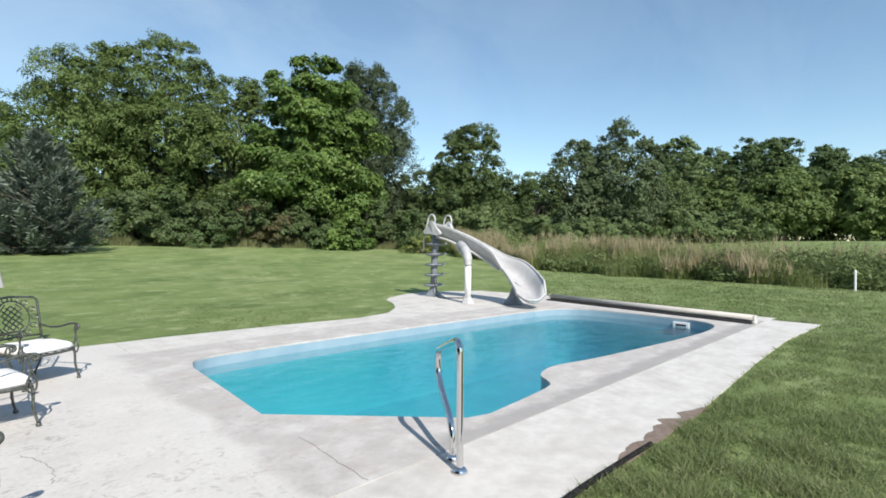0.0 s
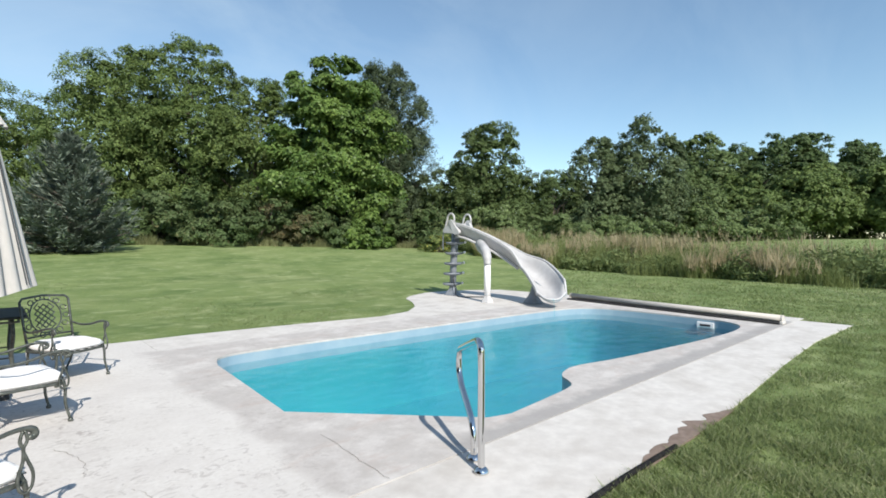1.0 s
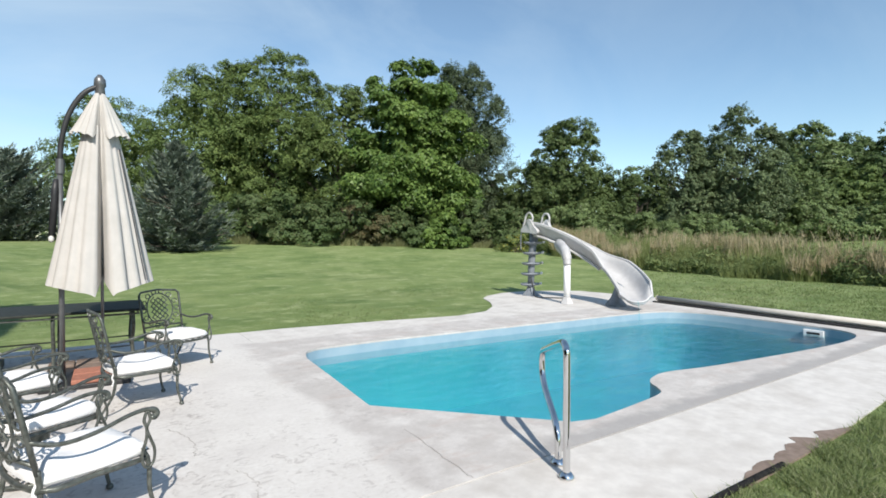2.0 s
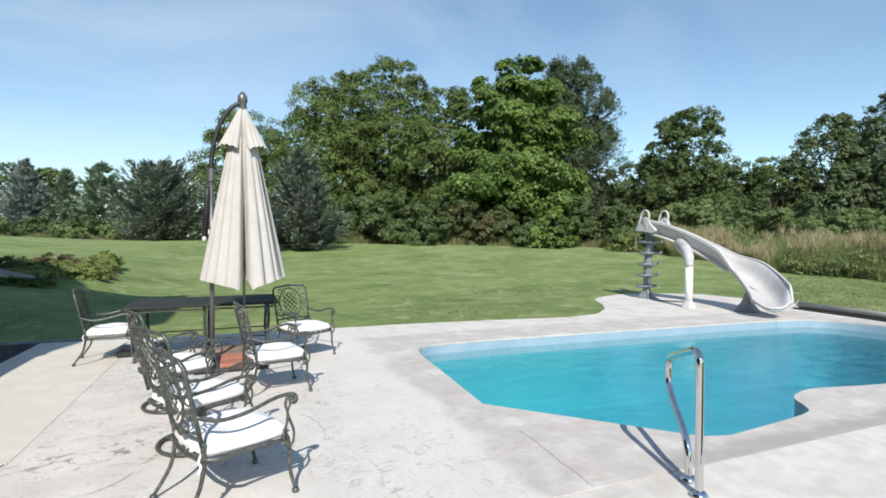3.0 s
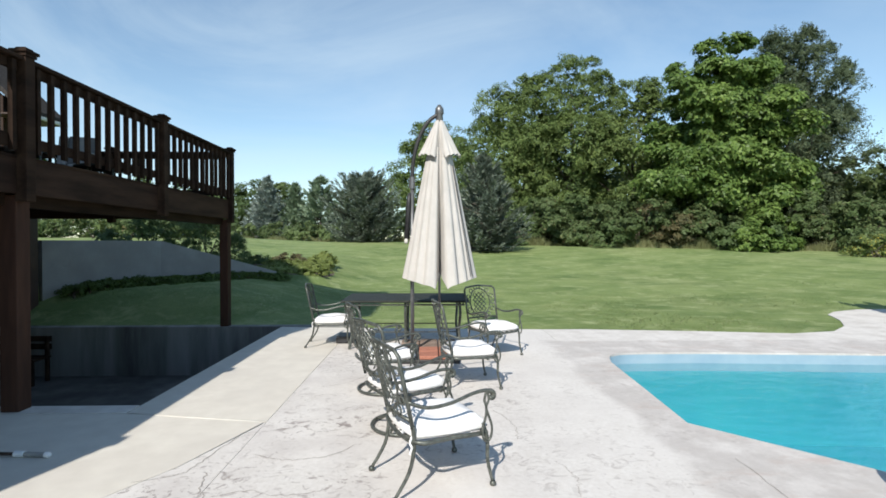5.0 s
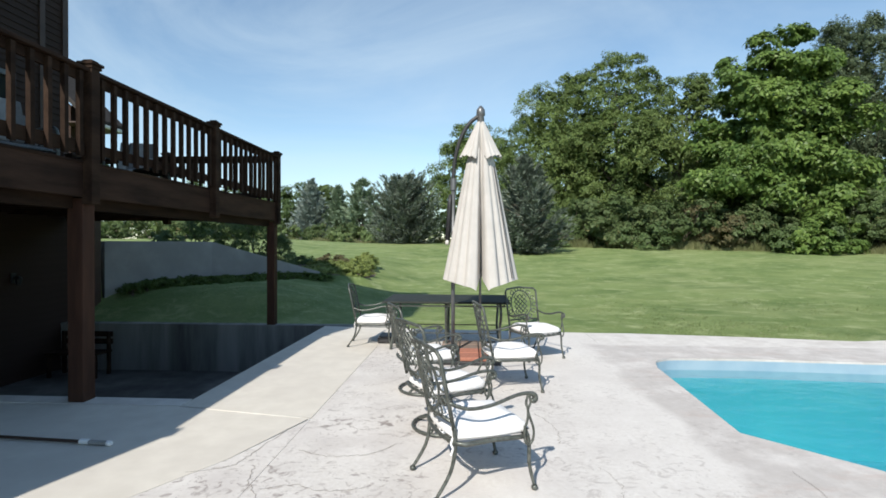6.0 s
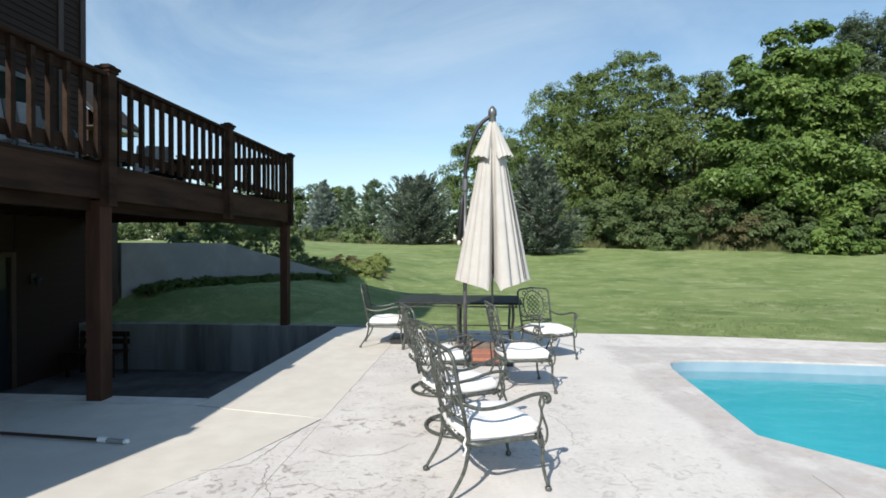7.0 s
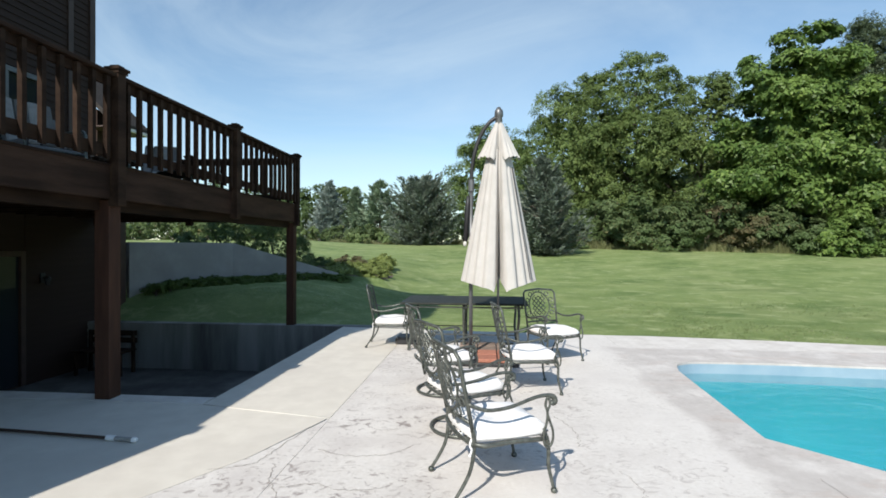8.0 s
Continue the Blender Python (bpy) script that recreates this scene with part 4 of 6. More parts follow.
M_IRON = plain("cast_grey_green_metal", (0.066, 0.073, 0.064), (0.138, 0.146, 0.130), 30, 0.40, 0.5, bump=0.2, fine=120)
M_CUSHION = plain("white_cushion_cloth", (0.74, 0.73, 0.72), (0.80, 0.79, 0.78), 14, 0.9, bump=0.3, fine=260)
M_CANVAS = plain("beige_umbrella_canvas", (0.45, 0.43, 0.405), (0.495, 0.472, 0.445), 6, 0.9, c3=(0.42, 0.40, 0.375), broad=2, bump=0.25, fine=240)
M_POLE = plain("grey_painted_steel", (0.13, 0.135, 0.14), (0.17, 0.175, 0.18), 9, 0.4, 0.5, bump=0)
M_BLACK = plain("black_plastic", (0.018, 0.018, 0.02), (0.03, 0.03, 0.032), 9, 0.5, bump=0.1)
M_EDGE = plain("dusty_black_edging", (0.010, 0.010, 0.011), (0.028, 0.027, 0.026), 30, 0.9, bump=0.8, fine=60, spec=0.08)
M_TERRA = plain("terracotta_paver", (0.33, 0.13, 0.085), (0.42, 0.18, 0.12), 25, 0.85, bump=0.4, fine=60, vary=0.12)
M_SLIDE = plain("light_grey_fibreglass", (0.46, 0.452, 0.45), (0.53, 0.522, 0.518), 7, 0.42, bump=0.05, c3=(0.42, 0.41, 0.405), broad=1.5)
M_SLIDE2 = plain("blue_grey_fibreglass", (0.17, 0.185, 0.21), (0.22, 0.24, 0.265), 9, 0.45, bump=0.05)
M_RED = plain("red_plastic", (0.42, 0.035, 0.035), (0.48, 0.05, 0.045), 9, 0.4, bump=0)
M_GREYGRIP = plain("grey_ribbed_grip", (0.24, 0.235, 0.225), (0.30, 0.295, 0.285), 40, 0.7, bump=0.4, fine=90)
M_WHITE = plain("white_painted_metal", (0.74, 0.74, 0.74), (0.80, 0.80, 0.80), 9, 0.35, bump=0)
M_BROWNPOLE = plain("brown_metal_tube", (0.050, 0.034, 0.028), (0.075, 0.050, 0.040), 9, 0.4, 0.2, bump=0)
M_PAD = plain("pale_grey_cushion_cloth", (0.25, 0.24, 0.23), (0.30, 0.29, 0.28), 14, 0.9, bump=0.3, fine=200)
M_STRIPE = plain("dark_grey_cushion_cloth", (0.12, 0.115, 0.11), (0.15, 0.145, 0.14), 14, 0.9, bump=0.3, fine=200)
M_SLING = plain("grey_woven_sling", (0.13, 0.13, 0.135), (0.18, 0.18, 0.185), 40, 0.85, bump=0.3, fine=200)
M_DIRT = plain("wet_brown_soil", (0.175, 0.128, 0.10), (0.25, 0.19, 0.155), 12, 0.8, bump=0.4, fine=60)
M_TUBE = plain("off_white_plastic_tube", (0.55, 0.53, 0.49), (0.62, 0.60, 0.56), 5, 0.5, bump=0.05)
M_REEL = plain("weathered_cover_plastic", (0.47, 0.44, 0.40), (0.54, 0.51, 0.465), 5, 0.6, c3=(0.38, 0.35, 0.31), broad=2.5, bump=0.1)
M_TILEDARK = plain("table_top_dark_metal", (0.022, 0.025, 0.022), (0.040, 0.044, 0.038), 20, 0.6, 0.0, bump=0.1, spec=0.12)
build_house()


def build_far_wing():
    wing = thing("far_wing", "far wing of the house with a dark gable roof", "house")
    part("wall", boxed((-21, 19.5, 0.5), (-13.9, 20.4, 6.63)), M_SIDING, wing)
    bm = fresh()
    for y in (18.9, 20.9):
        vs = [bm.verts.new((x, y, z)) for x, z in ((-12.8, 6.11), (-17.35, 10.63), (-21.85, 6.11), (-21.85, 5.91), (-17.35, 10.43), (-12.8, 5.91))]
        if y < 20:
            front = vs
    for i in range(6):
        bm.faces.new((front[i], front[(i + 1) % 6], vs[(i + 1) % 6], vs[i]))
    bm.faces.new(front)
    bm.faces.new(vs)
    part("roof", bm, M_ROOF, wing, "dark shingled gable roof")
    part("soffit", boxed((-13.89, 18.95, 5.86), (-12.82, 20.85, 5.905)), M_TRIM, wing, "dark soffit")
    part("gutter", boxed((-12.8, 18.9, 5.83), (-12.7, 20.9, 5.95), 0.02), M_SOFFIT, wing)
    bm = fresh()
    vs = [bm.verts.new((x, 19.5, z)) for x, z in ((-13.9, 6.63), (-17.35, 10.03), (-21, 6.63))]
    bm.faces.new(vs)
    bmesh.ops.solidify(bm, geom=bm.faces[:], thickness=0.1)
    part("gable", bm, M_SIDING, wing)


build_far_wing()


# ---- wooden deck ----
def build_deck():
    deck = thing("wooden_deck", "raised dark-stained wooden deck with baluster railing", "deck", "", "structure")
    X, Y1, F = -3.03, 11.47, 2.36
    part("rim_joist", boxed((X - 0.04, -3, 2.01), (X, Y1, F), 0.004), M_RIM, deck)
    part("rim_joist", boxed((-7.28, Y1 - 0.04, 2.01), (X - 0.042, Y1, F), 0.004), M_RIM, deck)
    part("beam", boxed((X - 0.24, -3, 1.90), (X - 0.12, Y1 - 0.05, 2.06), 0.004), M_WOOD, deck)
    joist = mesh_of("joist", boxed((-7.28, -0.02, 2.07), (X - 0.045, 0.02, F - 0.03)), M_WOOD)
    for k in range(24):
        shared("joist", joist, deck, pose(0, 2.0 + 0.41 * k, 0))
    plank = mesh_of("plank", boxed((-0.069, -3, F - 0.028), (0.069, Y1 + 0.02, F), 0.003), M_WOOD)
    for k in range(29):
        shared("plank", plank, deck, pose(X - 0.06 - 0.145 * k, 0, 0))
    post = fresh()
    box(post, (-0.055, -0.055, -0.42), (0.055, 0.055, 0.90), None, 0.006)
    box(post, (-0.082, -0.082, 0.93), (0.082, 0.082, 0.96), None, 0.006)
    box(post, (-0.066, -0.066, 0.90), (0.066, 0.066, 0.93))
    box(post, (-0.05, -0.05, 0.96), (0.05, 0.05, 0.985), None, 0.012)
    post_me = mesh_of("railing_post", post, M_WOOD)
    for y in (2.2, 4.42, 6.66, 9.02, 11.41):
        shared("railing_post", post_me, deck, pose(X + 0.035 if y < 11 else X + 0.02, y, F))
    for x in (-5.2, -7.15):
        shared("railing_post", post_me, deck, pose(x, 11.41, F))
    bal = fresh()
    box(bal, (-0.022, -0.021, 0.03), (0.022, 0.021, 0.83), None)
    for v in bal.verts:
        if v.co.z < 0.1 and v.co.x > 0:
            v.co.z -= 0.012
    bal_me = mesh_of("baluster", bal, M_WOOD)
    for a, b in ((2.2, 4.42), (4.42, 6.66), (6.66, 9.02), (9.02, 11.41)):
        part("top_rail", boxed((X - 0.06, a + 0.055, F + 0.855), (X + 0.075, b - 0.055, F + 0.893), 0.006), M_WOOD, deck)
        part("rail_board", boxed((X - 0.019, a + 0.055, F + 0.765), (X + 0.016, b - 0.055, F + 0.853), 0.003), M_WOOD, deck)
        part("bottom_rail", boxed((X - 0.019, a + 0.055, F + (0.088 if a > 6 else 0.062)), (X + 0.016, b - 0.055, F + 0.185), 0.003), M_WOOD, deck)
        n = int((b - a - 0.11) / 0.166)
        for k in range(n):
            shared("baluster", bal_me, deck, pose(X + 0.037, a + 0.055 + (b - a - 0.11) * (k + 0.5) / n, F + 0.01))
    for a, b in ((-7.15, -5.2), (-5.2, X - 0.02)):
        part("top_rail", boxed((a + 0.055, 11.34, F + 0.855), (b - 0.055, 11.48, F + 0.893), 0.006), M_WOOD, deck)
        part("bottom_rail", boxed((a + 0.055, 11.39, F + 0.088), (b - 0.055, 11.43, F + 0.185), 0.003), M_WOOD, deck)
        part("rail_board", boxed((a + 0.055, 11.39, F + 0.765), (b - 0.055, 11.43, F + 0.853), 0.003), M_WOOD, deck)
        n = int((b - a - 0.11) / 0.166)
        for k in range(n):
            shared("baluster", bal_me, deck, pose(a + 0.055 + (b - a - 0.11) * (k + 0.5) / n, 11.45, F + 0.01, 0, 0, 90))
    for x, y, w, z0 in ((-3.13, 6.70, 0.08, 0.003), (-3.12, 11.44, 0.075, 0.004), (-3.13, 1.5, 0.08, 0.0)):
        part("support_post", boxed((x - w, y - w, z0), (x + w, y + w, 2.0), 0.008), M_POST, deck, "red-brown timber post")
    return deck


build_deck()


# ---- things on the deck ----
def sling_chair(at, turn, label):
    ch = thing("deck_chair", label, "chair", "chairs on the deck", "", at, turn)
    seat = part("seat", boxed((-0.27, -0.29, 0.34), (0.29, 0.29, 0.38), 0.012), M_SLING, ch)
    for k in range(4):
        part("seat_channel", boxed((-0.24, -0.285 + 0.143 * k, 0.38), (0.29, -0.148 + 0.143 * k, 0.47), 0.03), M_STRIPE if k % 2 else M_PAD, seat)
    back = part("backrest", boxed((-0.035, -0.28, 0.0), (-0.01, 0.28, 0.60), 0.01, pose(-0.27, 0, 0.42, 0, -16, 0)), M_SLING, ch)
    for k in range(4):
        part("back_channel", boxed((-0.01, -0.285 + 0.143 * k, 0.0), (0.08, -0.148 + 0.143 * k, 0.62), 0.03, pose(-0.27, 0, 0.42, 0, -16, 0)), M_STRIPE if k % 2 else M_PAD, back)
    for sy in (-0.33, 0.33):
        part("side_frame", sweep(fresh(), curve([(-0.40, sy, 0.0), (-0.30, sy, 0.36), (-0.36, sy, 0.62), (0.0, sy, 0.66), (0.28, sy, 0.63), (0.31, sy, 0.38), (0.33, sy, 0.0)], 5), 0.018), M_IRON, ch)
    part("cross_bar", sweep(fresh(), [(0.29, -0.33, 0.34), (0.29, 0.33, 0.34)], 0.014), M_IRON, ch)
    return ch


c0 = sling_chair((-5.2, 10.4, 2.362), -70, "grey metal armchair with striped grey cushions on the deck")
copy_thing(c0, pose(-5.5, 8.35, 2.362, 0, 0, -35))
copy_thing(c0, pose(-4.85, 7.75, 2.362, 0, 0, -20))
dt = thing("deck_table", "low dark metal table on the deck", "table", "", "", (-4.55, 10.3, 2.362))
part("tabletop", lathe(fresh(), ((0.45, 0.40), (0.47, 0.41), (0.47, 0.43), (0.45, 0.44)), 24), M_TILEDARK, dt)
for k in range(4):
    a = math.pi / 4 + k * math.pi / 2
    part("leg", sweep(fresh(), [(0.34 * math.cos(a), 0.34 * math.sin(a), 0), (0.28 * math.cos(a), 0.28 * math.sin(a), 0.41)], 0.015), M_IRON, dt)
pot = thing("potted_plant", "green plant in a dark pot on the deck", "plant", "", "", (-6.1, 9.3, 2.362))
part("pot", lathe(fresh(), ((0.12, 0), (0.17, 0.28), (0.18, 0.30), (0.15, 0.30), (0.14, 0.25)), 16), M_BLACK, pot, "", True)
r_ = np.random.default_rng(5)
d_ = unit(r_.normal(size=(260, 3)))
part("leaves", quads_mesh("leaves", leaf_quads(r_, np.array((0, 0, 0.45)) + d_ * (0.22, 0.22, 0.2) * r_.uniform(0.4, 1, (260, 1)), d_, 0.06), L_BED), L_BED, pot)

# bench in the court
bench = thing("wooden_bench", "low dark wooden bench in the shaded court", "bench", "", "", (-6.55, 10.85, -0.9))
for k in range(3):
    part("seat_slat", boxed((-0.5, -0.2 + 0.14 * k, 0.42), (0.5, -0.08 + 0.14 * k, 0.46), 0.005), M_WOOD, bench)
for k in range(2):
    part("back_slat", boxed((-0.5, 0.20, 0.56 + 0.14 * k), (0.5, 0.225, 0.66 + 0.14 * k), 0.005), M_WOOD, bench)
for sx in (-0.46, 0.42):
    part("leg", boxed((sx, -0.2, 0), (sx + 0.05, -0.14, 0.42), 0.004), M_WOOD, bench)
    part("leg", boxed((sx, 0.15, 0), (sx + 0.05, 0.21, 0.80), 0.004), M_WOOD, bench)

# telescopic pole lying on the slab
pl = thing("pool_pole", "long brown telescopic pole with a white grip lying on the slab", "pool pole", "", "", (0, 0, 0.02))
part("tube", sweep(fresh(), [(-5.6, 5.92, 0.0), (-2.3, 5.665, 0.0)], 0.0135), M_BROWNPOLE, pl)
part("collar", sweep(fresh(), [(-2.30, 5.665, 0.002), (-2.225, 5.659, 0.002)], 0.022, 12), M_WHITE, pl, "white locking collar")
part("grip", sweep(fresh(), [(-2.225, 5.659, 0.0), (-2.07, 5.647, 0.0)], 0.018, 12), M_GREYGRIP, pl, "grey ribbed grip")
part("tip", sweep(fresh(), [(-2.07, 5.647, 0.0), (-2.045, 5.645, 0.0), (-2.03, 5.644, 0.0)], [0.021, 0.021, 0.012], 12), M_WHITE, pl, "white end plug")


# ---- patio furniture ----
def back_lattice(bm, w, h, at):
    """Crossing bars inside an arched panel; at(u, v) gives a place on the back."""
    def line(pts, r=0.0066):
        sweep(bm, [at(u, v) for u, v in pts], r, 5)
    n = 5
    for k in range(-n, n + 1):
        pts = []
        for sgn in (1, -1):
            ps = []
            for t in np.linspace(-1, 1, 9):
                u, v = t * 0.85, 0.53 + sgn * t * 0.42 + k * 0.135
                if (u / 0.62) ** 2 + ((v - 0.53) / 0.36) ** 2 < 1:
                    ps.append((u * w / 2, v * h))
            if len(ps) > 1:
                line(ps)
    oval = [(0.66 * w / 2 * math.cos(t), (0.53 + 0.38 * math.sin(t)) * h) for t in np.linspace(0, 2 * math.pi, 25)]
    line(oval, 0.008)
    for k in range(14):
        t = 2 * math.pi * k / 14
        cx, cy = 0.80 * w / 2 * math.cos(t), (0.53 + 0.43 * math.sin(t)) * h
        cx = max(-0.42 * w, min(0.42 * w, cx * 1.06))
        line([(cx + 0.030 * math.cos(s), cy + 0.028 * math.sin(s)) for s in np.linspace(0, 2 * math.pi, 9)], 0.0062)


def patio_chair(at, turn, label, swivel=False):
    ch = thing("patio_chair", label, "chair", "cast metal patio chairs", "", at, turn)
    W, H = 0.50, 0.48

    def back(u, v):
        lean = -0.295 - 0.21 * v - 0.045 * math.cos(u / W * 3.1)
        return (lean + 0.05, u * (1 + 0.10 * v), 0.43 + v + 0.025 * math.cos(u / W * 3.1) * (v / H))

    # back: outer frame, panel of bars
    bm = fresh()
    loop = [(-W / 2, 0.0), (-W / 2, H * 0.5), (-W / 2, H * 0.93), (-W * 0.44, H), (0, H * 1.0), (W * 0.44, H), (W / 2, H * 0.93), (W / 2, H * 0.5), (W / 2, 0.0)]
    sweep(bm, [back(*p) for p in loop], 0.0135, 7)
    sweep(bm, [back(-W / 2, 0.05), back(0, 0.05), back(W / 2, 0.05)], 0.011, 6)
    part("back_frame", bm, M_IRON, ch, "", True)
    bm = fresh()
    back_lattice(bm, W, H, back)
    part("backrest", bm, M_IRON, ch, "open lattice of cast metal bars")
    # seat frame and cushion
    bm = fresh()
    rim = [(-0.245, -0.245, 0.350), (0.0, -0.262, 0.345), (0.235, -0.262, 0.340), (0.262, -0.2, 0.335), (0.272, 0, 0.330), (0.262, 0.2, 0.335), (0.235, 0.262, 0.340), (0.0, 0.262, 0.345), (-0.245, 0.245, 0.350)]
    sweep(bm, curve(rim, 3, True), 0.015, 6, True)
    for k in range(5):
        sweep(bm, [(-0.24, -0.18 + 0.09 * k, 0.345), (0.26, -0.18 + 0.09 * k, 0.335)], 0.008, 5)
    part("seat_frame", bm, M_IRON, ch, "", True)
    bm = fresh()
    nx, ny = 14, 14
    top, low = {}, {}
    for i in range(nx + 1):
        for j in range(ny + 1):
            a, b = i / nx * 2 - 1, j / ny * 2 - 1
            k = 1 - 0.10 * (a * a * b * b)
            x, y = a * 0.285 * k + 0.015, b * (0.283 - 0.012 * (a < 0) * -a) * k
            edge = max(abs(a), abs(b))
            puff = 0.052 * (1 - edge ** 5) + 0.008 * math.sin(5 * a + 2 * b) * (1 - edge ** 2)
            dip = -0.016 * math.exp(-((a * 0.9) ** 2 + b * b) * 3)
            top[i, j] = bm.verts.new((x, y, 0.384 + puff * 1.5 + dip - 0.012 * max(a - 0.6, 0) ** 1.0))
            low[i, j] = bm.verts.new((x * 0.985, y * 0.985, 0.352)) if edge < 1 else top[i, j]
    for i in range(nx):
        for j in range(ny):
            bm.faces.new([top[a, b] for a, b in ((i, j), (i + 1, j), (i + 1, j + 1), (i, j + 1))])
            bm.faces.new([low[a, b] for a, b in ((i, j), (i, j + 1), (i + 1, j + 1), (i + 1, j))])
    cushion = part("cushion", bm, M_CUSHION, ch, "white cloth seat cushion", True)
    for sy in (-0.24,):
        part("tie", sweep(fresh(), curve([(-0.24, sy, 0.40), (-0.262, sy * 1.02, 0.35), (-0.252, sy * 1.04, 0.32), (-0.26, sy * 1.0, 0.28)], 4), [0.007] * 12 + [0.010], 6), M_CUSHION, cushion)
    # arms with a looped support at the front
    for sy in (-1, 1):
        bm = fresh()
        y = sy * 0.262
        arm = curve([back(sy * W / 2, 0.17), (-0.17, y + sy * 0.03, 0.565), (-0.02, y + sy * 0.04, 0.575), (0.14, y + sy * 0.035, 0.615), (0.235, y + sy * 0.03, 0.622), (0.282, y + sy * 0.03, 0.605), (0.290, y + sy * 0.03, 0.582), (0.276, y + sy * 0.03, 0.57), (0.264, y + sy * 0.03, 0.582)], 4)
        sweep(bm, arm, [0.011] * 18 + [0.0145] * (len(arm) - 20) + [0.012, 0.009], 7, squash=1.35)
        loop = [(u, y + sy * 0.028, v) for u, v in ((0.240, 0.612), (0.226, 0.56), (0.240, 0.515), (0.236, 0.45), (0.214, 0.38), (0.222, 0.315), (0.250, 0.295), (0.276, 0.325), (0.280, 0.39), (0.256, 0.46), (0.240, 0.515), (0.258, 0.56), (0.248, 0.612))]
        sweep(bm, curve(loop, 4), 0.0085, 6)
        part("arm", bm, M_IRON, ch, "", True)
    if swivel:
        bm = fresh()
        sweep(bm, [(0.275 * math.cos(t), 0.275 * math.sin(t), 0.022) for t in np.linspace(0, 2 * math.pi, 33)[:-1]], 0.0145, 8, True)
        part("base_ring", bm, M_IRON, ch, "", True)
        bm = fresh()
        lathe(bm, ((0.035, 0.05), (0.04, 0.12), (0.06, 0.16), (0.07, 0.28), (0.05, 0.34), (0.10, 0.375)), 12)
        for k in range(4):
            a = k * math.pi / 2 + 0.6
            sweep(bm, curve([(0.03 * math.cos(a), 0.03 * math.sin(a), 0.10), (0.14 * math.cos(a), 0.14 * math.sin(a), 0.07), (0.265 * math.cos(a), 0.265 * math.sin(a), 0.03)], 3), 0.013, 6)
        part("swivel_base", bm, M_IRON, ch, "", True)
    else:
        for sy in (-1, 1):
            front = curve([(0.235, sy * 0.245, 0.40), (0.262, sy * 0.262, 0.30), (0.262, sy * 0.27, 0.16), (0.292, sy * 0.285, 0.02)], 4)
            rear = curve([(-0.245, sy * 0.25, 0.45), (-0.235, sy * 0.245, 0.32), (-0.265, sy * 0.24, 0.17), (-0.36, sy * 0.24, 0.02)], 4)
            for pts in (front, rear):
                bm = fresh()
                sweep(bm, pts, [0.0145 - 0.004 * i / len(pts) for i in range(len(pts))], 7)
                lathe(bm, ((0.014, 0.0), (0.021, 0.006), (0.021, 0.022), (0.013, 0.032)), 10, (pts[-1].x, pts[-1].y, 0))
                part("leg", bm, M_IRON, ch, "", True)
    return ch


four = "grey-green cast metal armchair with a white cushion on four legs"
ring = "grey-green cast metal swivel chair, white cushion, on ring base"
chair_a = patio_chair((0.75, 5.30, 0), 23, four)
chair_b = patio_chair((0.505, 6.22, 0), 32, ring, True)
copy_thing(chair_b, pose(0.235, 7.30, 0, 0, 0, 23))
copy_thing(chair_a, pose(1.14, 7.48, 0, 0, 0, 11))
copy_thing(chair_a, pose(1.61, 9.0, 0, 0, 0, -62))
copy_thing(chair_a, pose(-0.79, 9.70, 0, 0, 0, 4))

table = thing("patio_table", "long dark metal patio table on six legs", "table", "", "", (0.36, 9.78, 0))
part("tabletop", boxed((-0.94, -0.55, 0.69), (0.94, 0.55, 0.722), 0.012), M_TILEDARK, table, "dark smooth tabletop")
for sy in (-0.5, 0.5):
    part("apron", sweep(fresh(), [(-0.86, sy, 0.655), (0.86, sy, 0.655)], 0.013, 6), M_IRON, table)
    part("stretcher", sweep(fresh(), [(-0.80, sy * 0.8, 0.24), (0.80, sy * 0.8, 0.24)], 0.010, 6), M_IRON, table)
for sx in (-0.86, 0.86):
    part("apron", sweep(fresh(), [(sx, -0.5, 0.655), (sx, 0.5, 0.655)], 0.013, 6), M_IRON, table)
for sx in (-0.80, 0.0, 0.80):
    for sy in (-0.44, 0.44):
        part("leg", sweep(fresh(), curve([(sx, sy, 0.69), (sx * 1.01, sy * 1.06, 0.5), (sx * 0.99, sy * 0.9, 0.25), (sx * 1.03, sy * 1.05, 0.0)], 4), 0.021, 7), M_IRON, table)

bottle = thing("small_bottle", "small white plastic bottle with a red cap under the chair", "bottle", "", "", (0.49, 6.0, 0))
part("body", lathe(fresh(), ((0.022, 0.0), (0.026, 0.004), (0.026, 0.055), (0.014, 0.068)), 14), M_WHITE, bottle, "", True)
part("cap", lathe(fresh(), ((0.016, 0.068), (0.016, 0.098), (0.012, 0.102)), 12), M_RED, bottle, "red cap", True)


